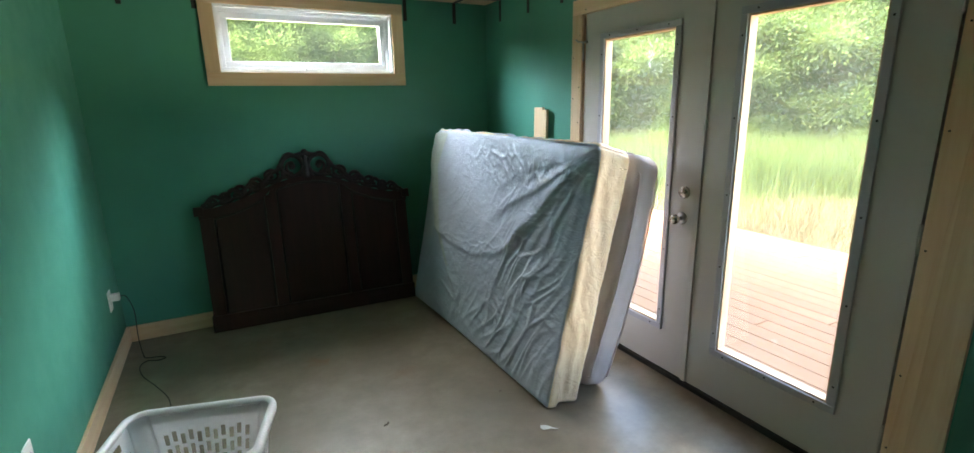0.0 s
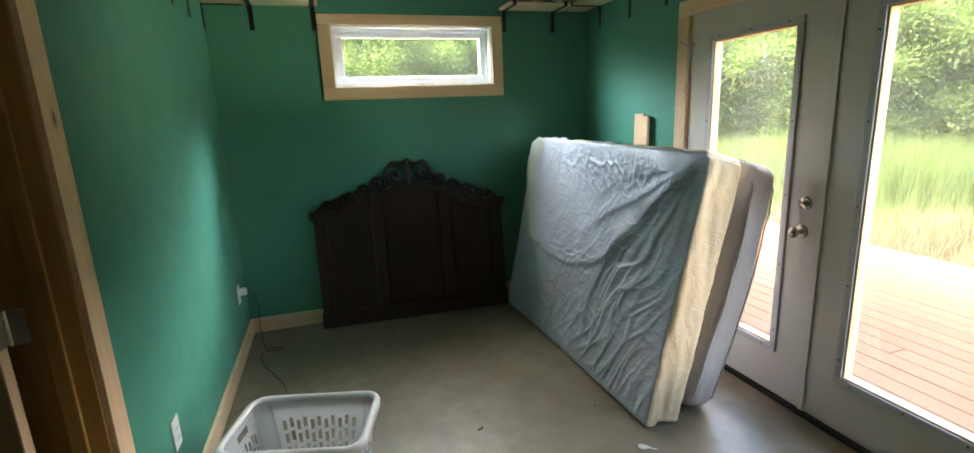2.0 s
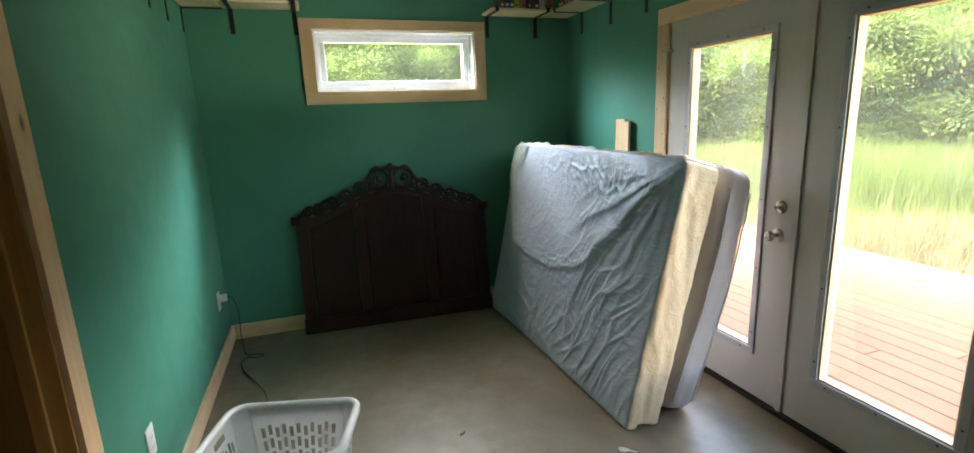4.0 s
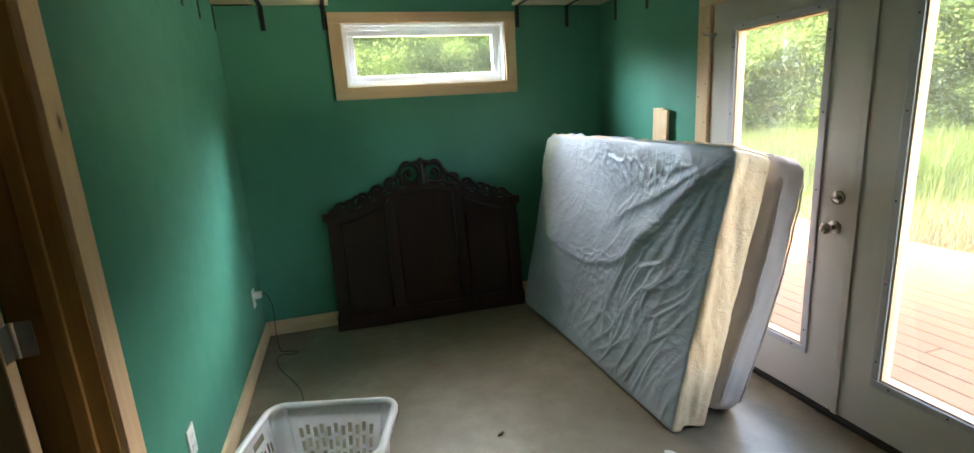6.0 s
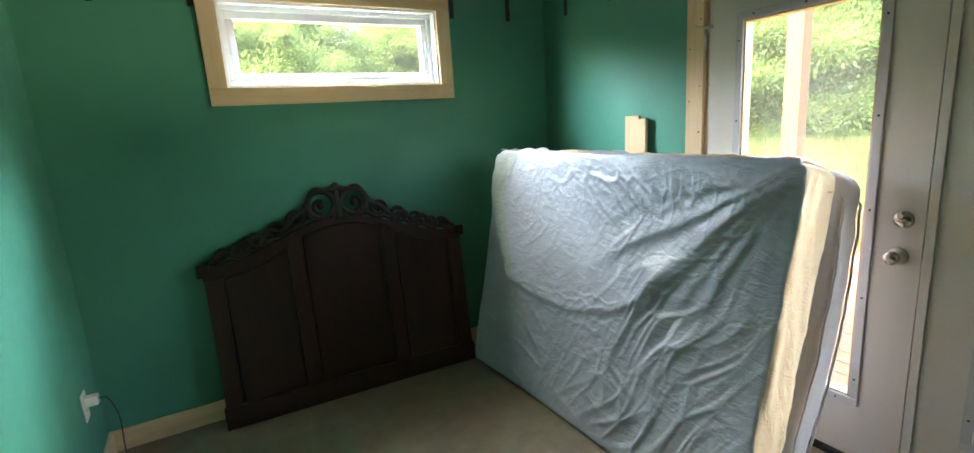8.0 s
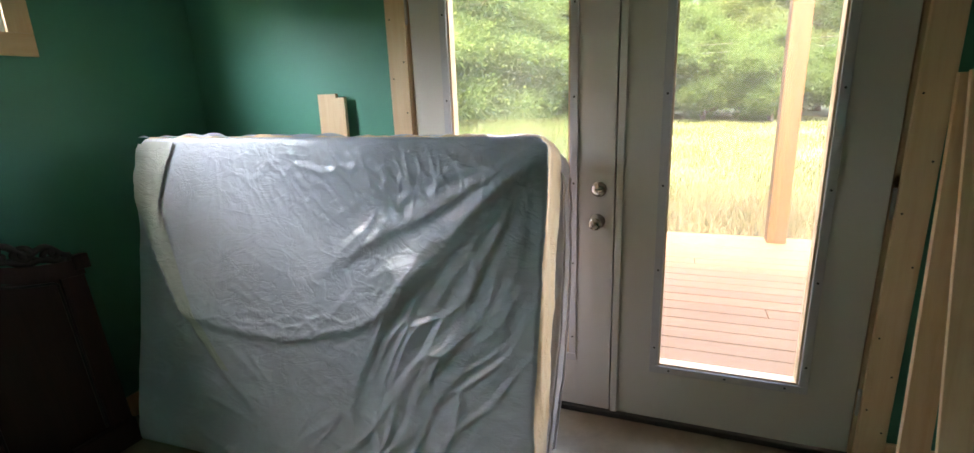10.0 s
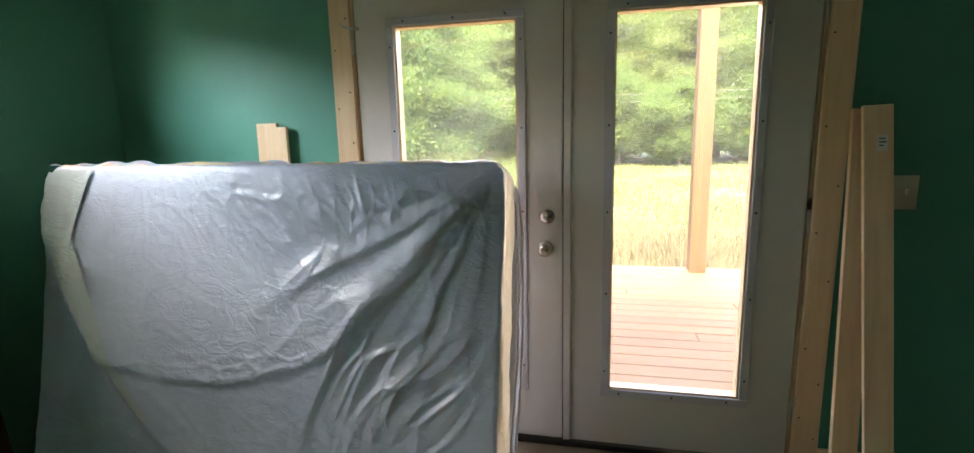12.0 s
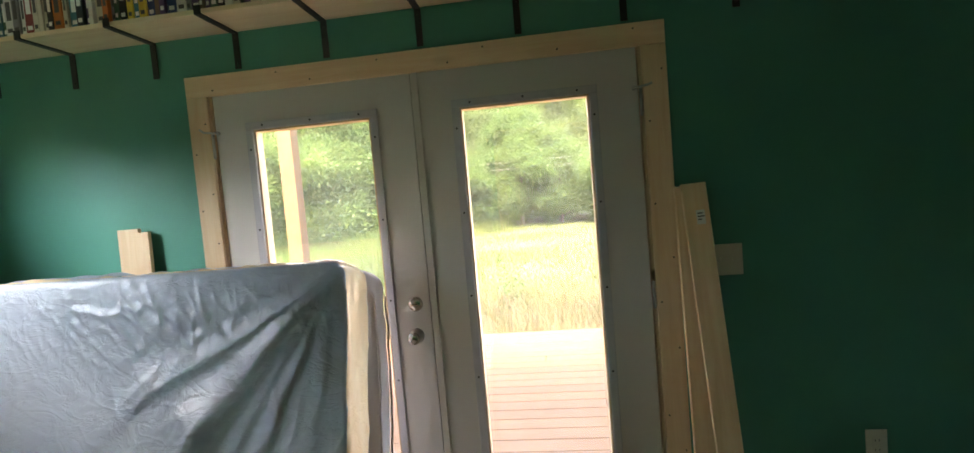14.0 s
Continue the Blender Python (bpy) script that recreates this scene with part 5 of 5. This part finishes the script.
for k in range(13):                      # bushes and young trees nearer by, past the tall weeds
    az = radians(21 + 2.6 * k)
    dist = 21.5 + rng.uniform(-1.2, 1.2) + (4 - k) * (0.7 if k < 4 else 0.0)
    spots.append((0.2 + dist * math.cos(az), 0.2 + dist * math.sin(az), 4))
    spots.append((0.2 + (dist + 3.5) * math.cos(az + 0.02), 0.2 + (dist + 3.5) * math.sin(az + 0.02), (2, 3, 2)[k % 3]))
used = set()
for x, y, k in spots:
    s = rng.uniform(0.85, 1.2) * (1.3 if x > 38 else 1.0)
    m = pose(x, y, -0.45, rng.uniform(-3, 3), rng.uniform(-3, 3), rng.uniform(0, 360)) @ Matrix.Diagonal((s, s, s * rng.uniform(0.9, 1.1), 1))
    if k in used:
        ob = copy_thing(kinds[k], m)
        ob.matrix_basis = m
    else:
        kinds[k].matrix_basis = m
        used.add(k)


def blades(name, xy, heights, material, label, seed, lean_by=0.35, width=0.008):
    """Grass as one mesh of bent blades, each two quads and a tip."""
    r = np.random.RandomState(seed)
    n = len(xy)
    a = r.uniform(0, 2 * np.pi, n)
    side_v = np.stack([np.cos(a), np.sin(a), 0 * a], 1) * (width * r.uniform(0.6, 1.4, n))[:, None]
    out = np.stack([-np.sin(a), np.cos(a), 0 * a], 1) * (heights * r.uniform(0, lean_by, n))[:, None]
    base = np.stack([xy[:, 0], xy[:, 1], np.full(n, -0.425)], 1)
    upv = np.stack([0 * a, 0 * a, heights], 1)
    rows = [base - side_v, base + side_v, base + upv * 0.55 + out * 0.35 - side_v * 0.8, base + upv * 0.55 + out * 0.35 + side_v * 0.8, base + upv + out]
    p = np.stack(rows, 1).reshape(-1, 3)
    me = bpy.data.meshes.new(name)
    i = np.arange(n) * 5
    loops = np.stack([i, i + 1, i + 3, i + 2, i + 2, i + 3, i + 4], 1).ravel()
    starts = np.stack([np.arange(n) * 7, np.arange(n) * 7 + 4], 1).ravel()
    me.vertices.add(5 * n)
    me.loops.add(7 * n)
    me.polygons.add(2 * n)
    me.vertices.foreach_set("co", p.astype(np.float32).ravel())
    me.loops.foreach_set("vertex_index", loops.astype(np.int32))
    me.polygons.foreach_set("loop_start", starts.astype(np.int32))
    me.update(calc_edges=True)
    me.materials.append(material)
    return tagged(new(name, me), label, "grass", kind="stuff")


g = np.random.RandomState(7)
n = 150000
d = 6.0 + 28.0 * g.uniform(0, 1, n) ** 1.5
ang = g.uniform(-0.45, 1.25, n)
xy = np.stack([d, 1.2 + np.tan(ang) * (d - 0.2) * 0.95], 1)
keep = (xy[:, 1] < 40) & (xy[:, 1] > -14)
xy = xy[keep]
hts = g.uniform(0.06, 0.26, len(xy)) * (0.7 + 0.5 * np.sin(xy[:, 0] * 0.9) * np.sin(xy[:, 1] * 0.7)) + 0.02
blades("meadow_grass", xy, hts, GRASS, "short pale green and straw-coloured meadow grass", 8, 0.8)
n = 150000
cx, cy = g.uniform(7.0, 30, 1400), g.uniform(3.5, 34, 1400)
ok = (cy > 2.0 + 0.33 * cx) | ((cx > 24) & (g.uniform(0, 1, 1400) < 0.25))
cx, cy = cx[ok], cy[ok]
pick = g.randint(0, len(cx), n)
xy = np.stack([cx[pick] + g.normal(size=n) * 0.35, cy[pick] + g.normal(size=n) * 0.35], 1)
xy = xy[(xy[:, 0] > 6.1) | (xy[:, 1] > 8.5)]
blades("tall_grass", xy, g.uniform(0.25, 0.95, len(xy)) * np.clip(0.5 + (xy[:, 0] - 6) * 0.07, 0.5, 1.1), TALL, "tall bright green meadow grass", 9, 0.6, 0.0042)
n = 34000
cx, cy = 11.5 + 6.5 * g.uniform(0, 1, 160), g.uniform(16, 48, 160)
cx, cy = 0.2 + cx * np.cos(np.radians(cy)), 0.2 + cx * np.sin(np.radians(cy))
pick = g.randint(0, 160, n)
xy = np.stack([cx[pick] + g.normal(size=n) * 0.35, cy[pick] + g.normal(size=n) * 0.35], 1)
top = g.uniform(0.55, 1.5, 160)[pick]
blades("tall_weeds", xy, g.uniform(0.3, 1.0, n) * top, TALL, "tall feathery yellow-green weeds in clumps", 14, 0.55, 0.008)
n = 22000
xy = np.stack([5.95 + 3.4 * g.uniform(0, 1, n) ** 1.4, g.uniform(-4, 5.2, n)], 1)
blades("dry_grass", xy, g.uniform(0.10, 0.42, n), DRY, "sparse reddish dry grass beside the deck", 12, 0.9, 0.004)
for z, x in ((4.15, 30.0), (3.75, 30.0)):
    bm = bmesh.new()
    tube(bm, [(x + 0.02 * k, -40 + 6 * k, z - 0.6 * math.sin(math.pi * k / 14)) for k in range(15)], 0.016, 5)
    solid("power_line", bm, BLACK, "thin black power line across the meadow", "power line", group="power lines")
bm = bmesh.new()
shrub = thing("shrub", pose(8.6, 2.05, -0.43), "small grey-green weed shrub in the meadow", "shrub")
rr = random.Random(4)
for k in range(9):
    a = rr.uniform(0, 6.3)
    tube(bm, [(0, 0, 0), (0.12 * math.cos(a), 0.12 * math.sin(a), 0.3), (0.25 * math.cos(a), 0.25 * math.sin(a), rr.uniform(0.5, 0.75))], 0.006, 4)
part("stems", bm, BARK, shrub)
cs = np.random.RandomState(2).normal(size=(420, 3)) * np.array((0.17, 0.17, 0.17)) + np.array((0, 0, 0.5))
part("leaves", quads("leaves", cs, np.full(420, 0.03), 1, LEAF, 0.9, 0, 3), None, shrub)
